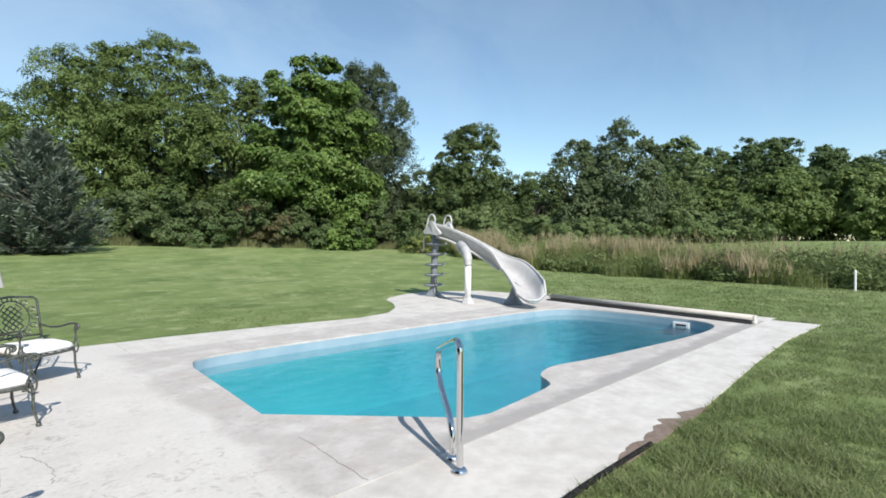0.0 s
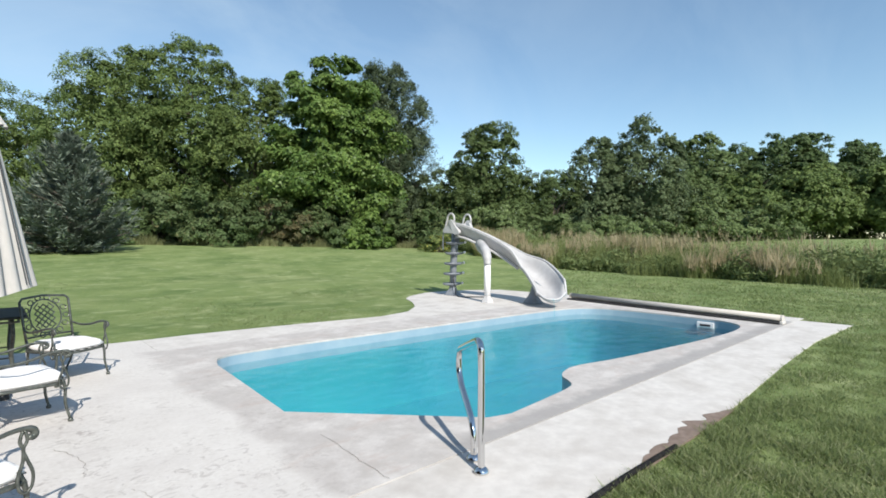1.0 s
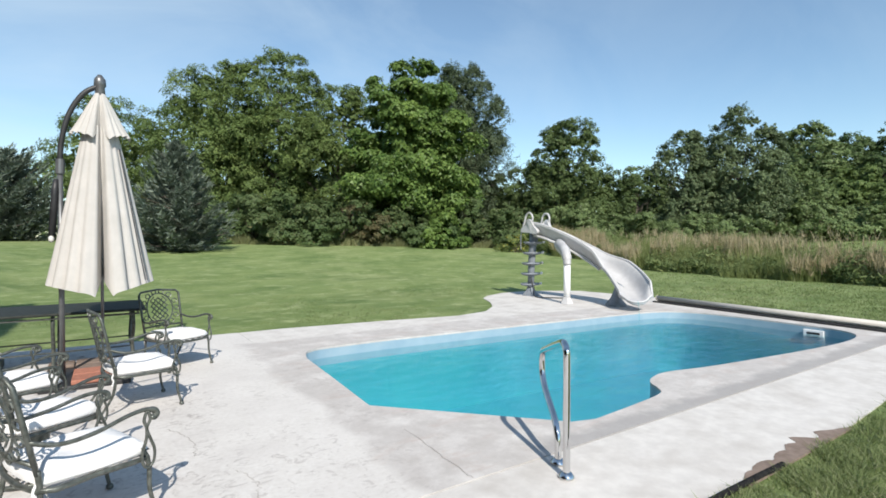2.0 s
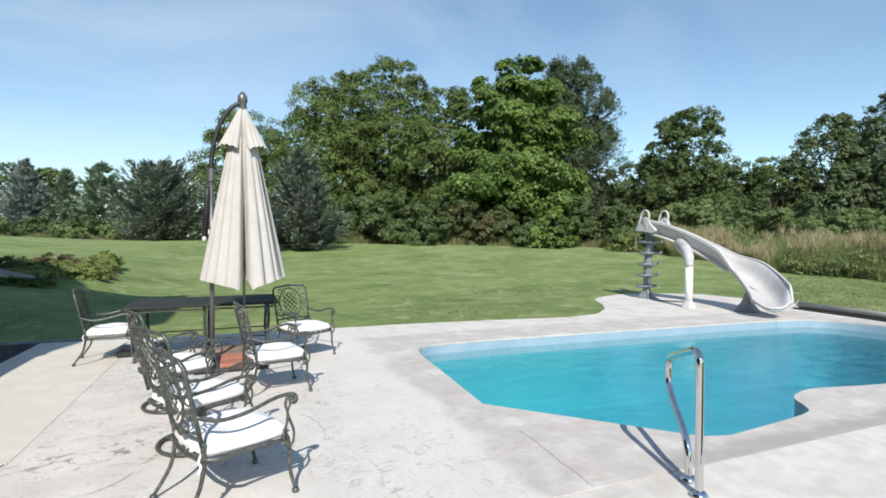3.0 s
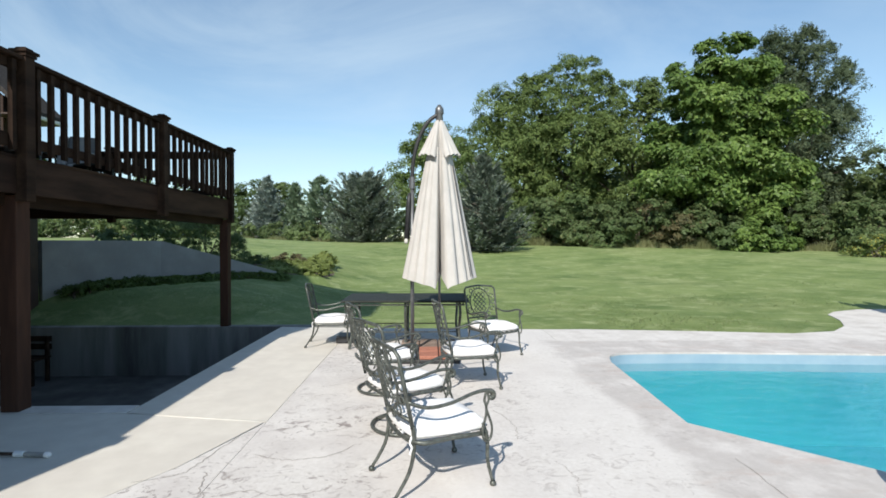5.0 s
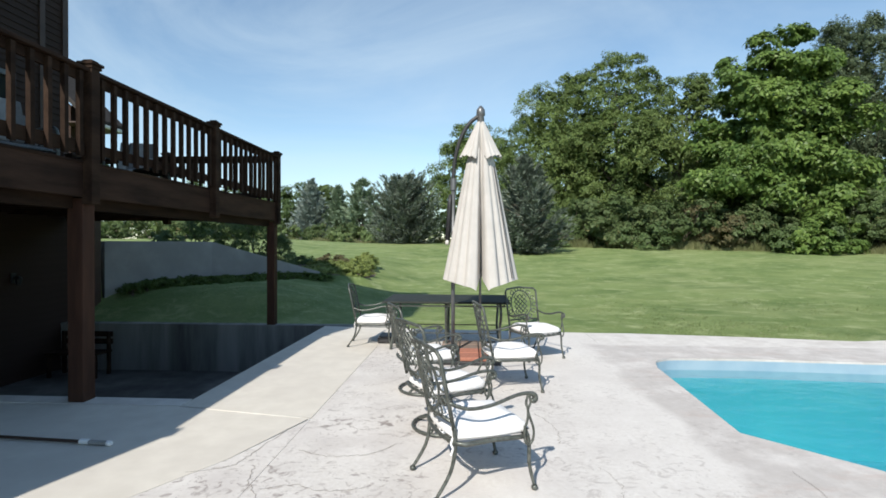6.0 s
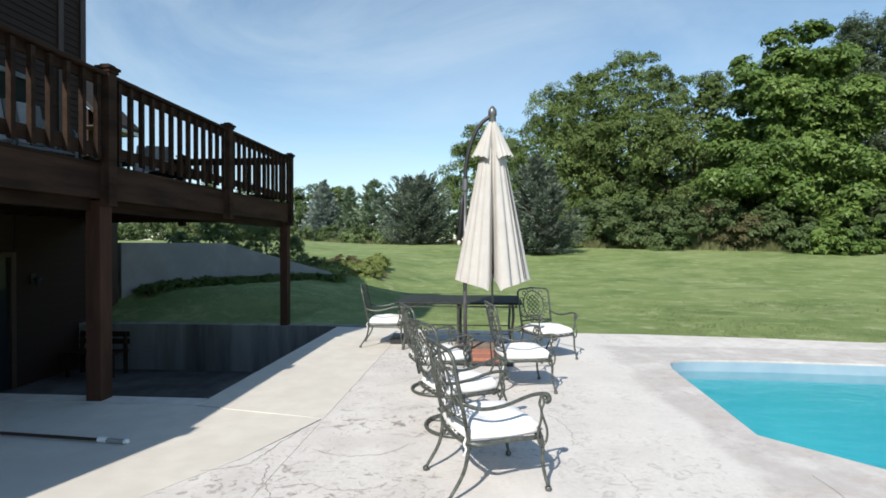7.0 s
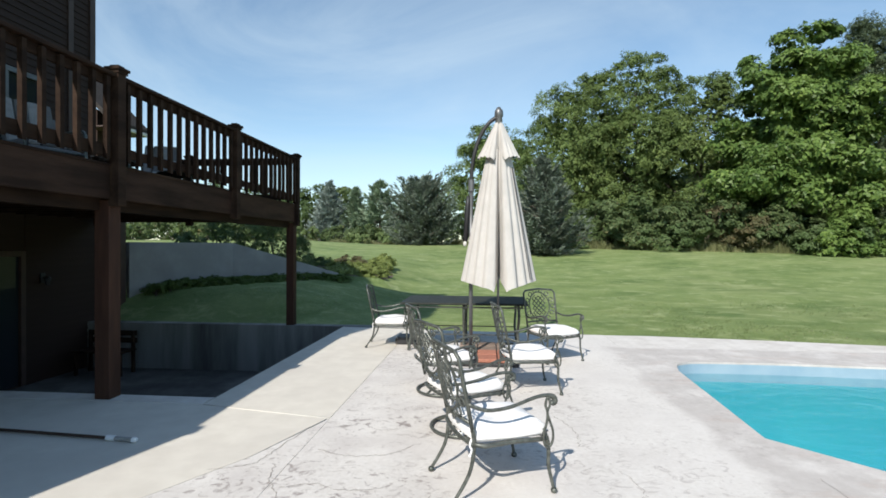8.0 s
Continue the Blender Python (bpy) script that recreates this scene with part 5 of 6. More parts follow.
def build_umbrella():
    um = thing("cantilever_umbrella", "closed beige cantilever umbrella with a curved grey mast", "umbrella", "", "", (0.85, 8.75, 0))
    # folded canopy: cloth held out by the ribs, falling inwards between them
    def folds(z0, z1, r0, r1, ribs, deep, seed, lift, tilt):
        bm, rows, per, nz = bmesh.new(), [], 22, 22
        n = len(ribs)
        for i in range(nz + 1):
            f = i / nz
            row = []
            for k in range(n):
                a0, a1 = ribs[k], ribs[(k + 1) % n] + (360 if k == n - 1 else 0)
                for m in range(per):
                    u = m / per
                    t = radians(a0 + (a1 - a0) * u)
                    sag = math.sin(math.pi * u) ** (0.45 if deep[k] > 0.7 else 0.8)
                    r = r0 + (r1 - r0) * f ** 0.95
                    r *= 1 - deep[k] * (0.45 + 0.55 * f) * sag
                    waves = max(1, round((a1 - a0) / 20))
                    ripple = abs(math.sin(math.pi * u * waves + 0.25 * math.sin(5 * u + seed))) ** 0.5 - 0.6
                    r *= 1 + 0.25 * min(1, 6 * u, 6 * (1 - u)) * ripple * (0.35 + 0.65 * f)
                    z = z0 + (z1 - z0) * f + lift * f ** 5 * sag * (0.25 + deep[k]) + 0.03 * f ** 5 * ripple + tilt * f ** 3 * math.sin(t)
                    row.append(bm.verts.new((r * math.cos(t), 0.88 * r * math.sin(t), z)))
            rows.append(row)
        for a, b in zip(rows, rows[1:]):
            for j in range(len(a)):
                bm.faces.new((a[j], a[(j + 1) % len(a)], b[(j + 1) % len(a)], b[j]))
        return bm
    canopy = part("canopy", folds(2.84, 1.08, 0.15, 0.485, (-180, -97, -78, 2, 60, 120), (0.05, 0.95, 0.06, 0.4, 0.4, 0.4), 3, 0.15, 0.10), M_CANVAS, um, "beige canvas hanging in folds", True)
    part("vent", folds(3.23, 2.71, 0.040, 0.285, (-178, -104, -74, 0, 60, 120), (0.08, 0.75, 0.10, 0.4, 0.4, 0.4), 5, 0.13, 0.03), M_CANVAS, canopy, "", True)
    # two thin dark lines laid down the right of the canvas
    for a in (-36.5, -32.0):
        line = [(r * math.cos(radians(a)), 0.88 * r * math.sin(radians(a)), z) for r, z in ((0.212, 2.60), (0.360, 1.86), (0.505, 1.12))]
        part("dark_line", sweep(fresh(), line, 0.0045, 5), M_BLACK, canopy, "thin dark line down the canvas")
    part("inner_pole", sweep(fresh(), [(0, 0, 0.46), (0, 0, 3.24)], 0.016, 10), M_POLE, um, "", True)
    part("finial", lathe(fresh(), ((0.03, 3.19), (0.05, 3.23), (0.045, 3.29), (0.06, 3.31), (0.055, 3.38), (0.02, 3.43)), 14), M_POLE, um, "grey rounded finial", True)
    part("mast", sweep(fresh(), [(-0.37, 0.05, 0.05), (-0.37, 0.05, 2.42)], 0.027, 14), M_POLE, um, "", True)
    arm = curve([(-0.37, 0.05, 2.38), (-0.355, 0.04, 2.66), (-0.28, 0.02, 2.97), (-0.15, 0.0, 3.20), (0, 0, 3.31)], 6)
    part("arm", sweep(fresh(), arm, 0.027, 10), M_BLACK, um, "curved dark arm", True)
    sleeve = part("slide_handle", sweep(fresh(), [(-0.405, 0.03, 2.24), (-0.415, 0.03, 2.12), (-0.445, 0.02, 1.62)], [0.022, 0.034, 0.034], 10), M_BLACK, um, "dark sliding handle on the mast", True)
    part("knob", lathe(fresh(), ((0.012, -0.05), (0.026, -0.03), (0.026, 0.0), (0.012, 0.02)), 10, (-0.45, 0.0, 1.60)), M_TUBE, sleeve, "pale knob", True)
    part("collar", sweep(fresh(), [(-0.37, 0.05, 2.30), (-0.37, 0.05, 2.46)], 0.042, 12), M_POLE, um)
    part("cross_base", boxed((-0.55, -0.36, 0.0), (0.26, 0.90, 0.05), 0.01), M_BLACK, um, "black metal base frame")
    paver = mesh_of("paver", boxed((-0.13, -0.145, 0.05), (0.13, 0.145, 0.10), 0.012), M_TERRA)
    brown = mesh_of("paver", boxed((-0.13, -0.145, 0.05), (0.13, 0.145, 0.09), 0.012), M_DIRT)
    for i in range(3):
        for j in range(4):
            if (i, j) not in ((0, 1), (0, 2), (0, 0)):
                shared("paver", paver if j < 2 else brown, um, pose(-0.42 + 0.272 * i, -0.20 + 0.305 * j, 0.0), "terracotta paver" if j < 2 else "brown paver")


build_umbrella()
wb = thing("base_weight", "flat black slab lying beside the table", "weight", "", "", (-0.46, 9.93, 0))
part("block", boxed((-0.28, -0.2, 0.0), (0.28, 0.2, 0.11), 0.02), M_BLACK, wb)


# ---- grab rail ----
def build_grab_rail():
    gr = thing("grab_rail", "polished steel grab rail at the pool edge", "hand rail", "", "", (3.41, 4.18, 0))
    d = Vector((0.53, 0.85, 0)).normalized()
    path = [(0, 0), (0, 0.4), (0, 0.78), (0.015, 0.84), (0.06, 0.868), (0.12, 0.862), (0.32, 0.802), (0.55, 0.728), (0.655, 0.692), (0.70, 0.64), (0.708, 0.56), (0.69, 0.49), (0.60, 0.41), (0.44, 0.335), (0.31, 0.275), (0.235, 0.20), (0.212, 0.11), (0.21, 0)]
    part("tube", sweep(fresh(), curve([d * s + Vector((0, 0, z)) for s, z in path], 6), 0.0245, 14), M_STEEL, gr, "", True)
    for s in (0, 0.21):
        p = d * s
        part("flange", lathe(fresh(), ((0.055, 0.0), (0.055, 0.008), (0.035, 0.03), (0.026, 0.034)), 20, (p.x, p.y, 0)), M_STEEL, gr, "", True)


build_grab_rail()


# ---- water slide ----
def build_slide():
    sl = thing("pool_slide", "light grey fibreglass pool slide with a curved flume", "pool slide", "", "", (0, 0, 0))
    path = curve([(11.08, 12.35, 1.78), (11.13, 11.95, 1.70), (11.24, 11.4, 1.49), (11.37, 10.8, 1.20), (11.40, 10.25, 0.92), (11.34, 9.78, 0.68), (11.15, 9.35, 0.46), (10.86, 8.95, 0.28), (10.54, 8.64, 0.22)], 8)
    n, k = 25, len(path)
    bm, rings, rims = bmesh.new(), [], ([], [])
    for i, p in enumerate(path):
        f = i / (k - 1)
        d = (path[min(i + 1, k - 1)] - path[max(i - 1, 0)]).normalized()
        side = d.cross(Vector((0, 0, 1))).normalized()
        up = side.cross(d).normalized()
        east = 0.22 + 0.16 * smooth((f - 0.42) / 0.2) - 0.26 * smooth((f - 0.86) / 0.14)
        west = 0.33 - 0.19 * smooth((f - 0.42) / 0.16) - 0.04 * smooth((f - 0.86) / 0.14)
        half = 0.27 + 0.03 * smooth((f - 0.5) / 0.3)
        cut = 0.20 * smooth((f - 0.85) / 0.15)
        ring_in, ring_out = [], []
        for j in range(n):
            a = j / (n - 1) * 2 - 1
            high = (west if a > 0 else east) * abs(a) ** 2.9
            edge = max(0, (abs(a) - 0.80) / 0.20)
            back_ = d * (cut * abs(a) ** 2.6)
            ring_in.append(bm.verts.new(p + side * (half * a * (1 - 0.08 * abs(a) ** 3) + math.copysign(0.055 * edge ** 2, a)) + up * high - back_))
            ring_out.append(bm.verts.new(p + side * (half * a * 1.02 + math.copysign(0.06 * edge ** 2, a)) + up * (high - 0.035 - 0.05 * (1 - abs(a)) - 0.015 * edge) - back_))
        rings.append(ring_in + ring_out[::-1])
        for r, q in zip(rims, (ring_in[0], ring_in[-1])):
            r.append(q.co - up * 0.012)
    m = 2 * n
    for r0, r1 in zip(rings, rings[1:]):
        for j in range(m):
            bm.faces.new((r0[j], r0[(j + 1) % m], r1[(j + 1) % m], r1[j]))
    for r in (rings[0], rings[-1]):
        for j in range(n - 1):
            bm.faces.new((r[j], r[j + 1], r[m - 2 - j], r[m - 1 - j]))
    tip = [v.co.copy() for v in rings[-1][:n]]
    part("flume", bm, M_SLIDE, sl, "light grey flume with rolled edges", True)
    for r in rims:
        part("rolled_edge", sweep(fresh(), r, 0.026, 8), M_SLIDE, sl, "", True)
    part("lip", sweep(fresh(), tip, 0.024, 8), M_SLIDE, sl, "", True)
    # stiffening ribs moulded under the flume
    for f0, f1, off in ((0.06, 0.52, 0.20), (0.06, 0.55, -0.20)):
        pts = []
        for i in range(int(f0 * (k - 1)), int(f1 * (k - 1)) + 1):
            d = (path[i + 1] - path[i - 1]).normalized()
            sd = d.cross(Vector((0, 0, 1))).normalized()
            pts.append(path[i] + sd * off + Vector((0, 0, -0.045)))
        part("under_rib", sweep(fresh(), pts, 0.035, 8), M_SLIDE, sl, "", True)
    # hooded sides at the top, each with a loop to hold
    for sx in (-1, 1):
        bm = fresh()
        prof = curve([(u, v, 0) for u, v in ((-0.20, -0.16), (0.08, -0.18), (0.34, -0.22), (0.42, -0.14), (0.28, 0.0), (0.20, 0.14), (0.12, 0.20), (0.04, 0.17), (-0.04, 0.04), (-0.16, -0.02), (-0.22, -0.08))], 3, True)
        a = [bm.verts.new((11.09 + sx * (0.26 + 0.05 * (q.y > 0.1)), 12.36 - q.x, 1.98 + q.y)) for q in prof]
        b = [bm.verts.new((11.09 + sx * (0.36 + 0.03 * (q.y > 0.1)), 12.36 - q.x, 1.98 + q.y)) for q in prof]
        bm.faces.new(a)
        bm.faces.new(b[::-1])
        for i in range(len(a)):
            bm.faces.new((a[i], a[(i + 1) % len(a)], b[(i + 1) % len(a)], b[i]))
        part("side_shield", bm, M_SLIDE, sl, "hooded grey side of the slide top")
        gx = 11.09 + sx * 0.33
        grip = curve([(gx, 12.16, 2.10), (gx, 12.14, 2.22), (gx, 12.20, 2.33), (gx, 12.31, 2.35), (gx, 12.40, 2.28), (gx, 12.45, 2.14), (gx, 12.50, 2.00), (gx, 12.52, 1.88)], 5)
        part("grip", sweep(fresh(), grip, 0.028, 9), M_SLIDE, sl, "", True)
    # ladder: a moulded mast with saucer-like steps
    part("ladder_mast", sweep(fresh(), [(11.06, 12.52, 0.22), (11.06, 12.50, 0.8), (11.07, 12.46, 1.4), (11.08, 12.38, 1.84)], [0.095, 0.10, 0.105, 0.14], 14), M_SLIDE2, sl, "blue-grey moulded mast", True)
    part("mast_foot", sweep(fresh(), [(11.06, 12.53, 0.0), (11.06, 12.53, 0.04), (11.06, 12.53, 0.14), (11.06, 12.52, 0.26)], [0.27, 0.24, 0.15, 0.10], 6), M_SLIDE2, sl, "flared foot of the mast")
    for k in range(5):
        z = 0.32 + 0.30 * k
        bm = lathe(fresh(), ((0.10, -0.06), (0.24, -0.035), (0.28, 0.0), (0.28, 0.025), (0.25, 0.012), (0.12, 0.015)), 18)
        bmesh.ops.transform(bm, matrix=Matrix.LocRotScale((11.07, 12.56 - 0.03 * k, z), None, (1.15, 0.80, 1)), verts=bm.verts)
        step = part("step", bm, M_SLIDE2, sl, "", True)
        part("step_end", lathe(fresh(), ((0.016, -0.03), (0.036, -0.012), (0.036, 0.03), (0.018, 0.045)), 10, (11.07 + 0.26, 12.40 - 0.03 * k, z + 0.01)), M_WHITE, step, "white plug")
    for sx in (-1, 1):
        part("hand_rail", sweep(fresh(), curve([(11.09 + sx * 0.33, 12.50, 1.92), (11.08 + sx * 0.31, 12.62, 1.75), (11.07 + sx * 0.27, 12.66, 1.30)], 5), 0.016, 8), M_SLIDE2, sl, "", True)
    part("column", sweep(fresh(), [(10.43, 10.57, 0.10), (10.43, 10.57, 1.02)], 0.085, 16), M_WHITE, sl, "white round column", True)
    part("column_foot", sweep(fresh(), [(10.43, 10.57, 0.0), (10.43, 10.57, 0.03), (10.43, 10.57, 0.16)], [0.18, 0.165, 0.092], 6), M_SLIDE, sl, "flared grey foot")
    part("column_head", sweep(fresh(), curve([(10.43, 10.57, 0.98), (10.44, 10.59, 1.14), (10.56, 10.76, 1.30), (10.80, 11.08, 1.38), (11.05, 11.40, 1.46)], 4), [0.115] * 4 + [0.14] * 4 + [0.16] * 4 + [0.17] * 5, 14, squash=0.85), M_SLIDE, sl, "grey moulded elbow", True)
    part("front_leg", sweep(fresh(), [(11.10, 9.62, 0.0), (11.10, 9.62, 0.04), (11.11, 9.62, 0.18), (11.14, 9.58, 0.34), (11.19, 9.50, 0.50)], [0.26, 0.24, 0.13, 0.12, 0.17], 8), M_SLIDE2, sl, "blue-grey foot under the flume", True)
    part("water_trickle", sweep(fresh(), curve([(10.53, 8.63, 0.24), (10.49, 8.58, 0.20), (10.47, 8.55, 0.05), (10.465, 8.545, -0.16)], 4), 0.007, 7), M_WATER, sl, "thin trickle of water from the lip", True)
    hose = curve([(11.0, 12.45, 0.55), (10.9, 12.25, 0.2), (10.75, 12.0, 0.02), (10.9, 11.6, 0.02), (11.3, 11.2, 0.02)], 6)
    part("water_hose", sweep(fresh(), hose, 0.014, 7), M_BLACK, sl, "", True)


build_slide()

# ---- pool fittings ----
reel = thing("cover_reel", "pale pool cover rolled on a long tube in a low tray", "cover reel")
a, b = Vector((12.6, 9.5, 0.10)), Vector((11.98, 4.50, 0.10))
part("roll", sweep(fresh(), [a, b], 0.062, 16), M_REEL, reel, "off-white rolled cover", True)
u = (b - a).normalized()
s = Vector((u.y, -u.x, 0))
# black strip for the tray and the shadow line on the roll's pool side
bm = fresh()
box(bm, (0, -0.17, 0.0), ((b - a).length, 0.05, 0.034), Matrix.Translation((a.x, a.y, 0)) @ Matrix.Rotation(math.atan2(u.y, u.x), 4, "Z"))
part("tray", bm, M_BLACK, reel, "dark tray, also standing in for the roll's shadow")
for p in (a, b):
    part("end_cap", sweep(fresh(), [p - u * 0.012, p + u * 0.012], 0.066, 16), M_REEL, reel)
    part("bracket", boxed((p.x - 0.10, p.y - 0.03, 0.0), (p.x + 0.10, p.y + 0.03, 0.05), 0.008), M_TUBE, reel)
sk = thing("skimmer_plate", "white plastic skimmer opening in the pool wall", "pool skimmer", "", "", (11.60, 5.72, -0.13))
part("face", boxed((-0.03, -0.16, -0.06), (0.02, 0.16, 0.06), 0.008), M_WHITE, sk)
part("slot", boxed((-0.034, -0.10, -0.02), (-0.028, 0.10, 0.02)), M_BLACK, sk)
wp = thing("marker_post", "thin white marker post in the lawn", "post", "", "", (22.0, 4.05, -0.03))
part("post", sweep(fresh(), [(0, 0, 0), (0, 0, 0.66), (0, 0, 0.70)], [0.035, 0.035, 0.02], 10), M_WHITE, wp)
ed = thing("lawn_edging", "black plastic edging between patio and lawn", "edging", "", "", (0, 0, 0))
part("strip", sweep(fresh(), curve([(3.30, 3.2, 0.0), (3.42, 3.44, 0.005), (3.9, 3.475, 0.01), (4.8, 3.47, 0.0)], 5), 0.02, 8), M_EDGE, ed)
st = thing("soil_patch", "wet brown soil washed over the concrete edge", "soil", "", "", (0, 0, 0))
rng = np.random.default_rng(9)
low, up_ = [], []
for k in range(81):
    f = k / 80
    x = 4.30 + 1.75 * f
    low.append((x, 3.455 + 0.01 * f))
    lobes = 0.055 * abs(math.sin(8 * f + 0.5)) + 0.035 * abs(math.sin(21 * f)) + 0.010 * rng.uniform(0, 1)
    fingers = 0.09 * math.exp(-((f - 0.66) / 0.05) ** 2) + 0.07 * math.exp(-((f - 0.83) / 0.04) ** 2)
    up_.append((x - 0.9 * fingers + 0.02 * math.sin(31 * f), 3.475 + (0.05 + lobes + fingers) * math.sin(math.pi * min(1, 0.05 + f * 0.95)) ** 0.6))
part("film", slab(fresh(), low + up_[::-1], -0.02, -0.003), M_DIRT, st)

hs = thing("garden_hose", "loop of thin black hose on the concrete", "hose", "", "", (0, 0, 0.008))
part("hose", sweep(fresh(), curve([(3.02, 3.30, 0), (3.10, 3.56, 0), (3.26, 3.64, 0), (3.40, 3.56, 0), (3.42, 3.35, 0)], 8), 0.009, 7), M_BLACK, hs, "", True)


# ---- flowering clump at the lawn's edge ----
shrub(495, 25.9, 29.6, 1.5, 2.0, L_FLOWER, "green clump with yellow flowers at the lawn's edge", 40, 90, 0.35, 0.09, "flower_clump")


# ---- planting bed by the retaining wall ----
rng = np.random.default_rng(15)
for k in range(30):
    f = k / 29
    y = 12.7 + 3.75 * f
    x = wall_x(y) + 0.34 + rng.uniform(-0.08, 0.10)
    shrub(400 + k, x, y, rng.uniform(0.14, 0.26), rng.uniform(0.4, 0.65), L_BED, "low ground cover along the retaining wall", 11, 44, 0.12, 0.05, "ground_cover")
for k in range(40):
    u, v = rng.uniform(0, 1), rng.uniform(0, 1)
    x = float(np.interp(u, (0, 0.25, 1), (-3.85, -3.25, -3.15))) - 1.9 * v * v
    y = 16.75 + 4.6 * u + 0.5 * v
    tall = k % 8 == 3
    shrub(440 + k, x, y, rng.uniform(0.12, 0.26) + 0.14 * tall, rng.uniform(0.6, 1.0), L_FRESH if tall else L_PEREN, "pale bushy perennial in the bed" if tall else "yellow-green perennial in the bed", 22, 64, 0.17, 0.06, "perennial_plant")
shrub(490, -3.5, 21.6, 0.50, 0.85, L_PEREN, "pale rounded shrub at the end of the bed", 40, 90, 0.22, 0.07)
shrub(491, -4.45, 21.0, 0.50, 1.1, L_RUST, "rusty brown low shrub in the bed", 34, 80, 0.22, 0.07)
shrub(492, -5.6, 20.2, 0.55, 1.6, L_DARK, "dark low shrub in the bed", 34, 80, 0.25, 0.08)
shrub(460, -6.4, 18.0, 2.1, 2.8, L_OAK, "large feathery grass bush behind the wall", 90, 120, 0.35, 0.10, "grass_bush", 0.15)
shrub(461, -7.6, 16.5, 1.6, 2.2, L_DARK, "dark shrub behind the retaining wall", 50, 90, 0.35, 0.09)
bm = fresh()
vs = []
for k in range(28):
    t = 2 * math.pi * k / 28
    x, y = -4.5 + 1.75 * math.cos(t) + 0.15 * math.sin(3 * t), 19.4 + 2.7 * math.sin(t)
    vs.append((x, y))
c = bm.verts.new((-4.5, 19.4, lawn_z(-4.5, 19.4) + 0.16))
ring_v = [bm.verts.new((x, y, lawn_z(x, y) - 0.01)) for x, y in vs]
inner = [(-4.5 + (x + 4.5) * 0.75, 19.4 + (y - 19.4) * 0.75) for x, y in vs]
mid = [bm.verts.new((x, y, lawn_z(x, y) + 0.12)) for x, y in inner]
for i in range(28):
    j = (i + 1) % 28
    bm.faces.new((c, mid[i], mid[j]))
    bm.faces.new((mid[i], ring_v[i], ring_v[j], mid[j]))
setting("mulch_bed", bm, M_MULCH, "brown mulch of the planting bed", "bed", True)


# ---- grasses ----
def blades(rng, x, y, z, h, w, lean=0.35):
    """Upright pointed blades at the given places."""
    n = len(x)
    th = rng.uniform(0, 2 * math.pi, n)
    base = np.stack([x, y, z], -1)
    tip = base + np.stack([np.cos(th) * h * lean * rng.uniform(0, 1, n), np.sin(th) * h * lean * rng.uniform(0, 1, n), h], -1)
    ph = rng.uniform(0, 2 * math.pi, n)
    side = np.stack([np.cos(ph), np.sin(ph), 0 * ph], -1) * (w / 2)[:, None]
    return np.stack([base + side, tip, base - side], 1)


heights = np.vectorize(lawn_z)


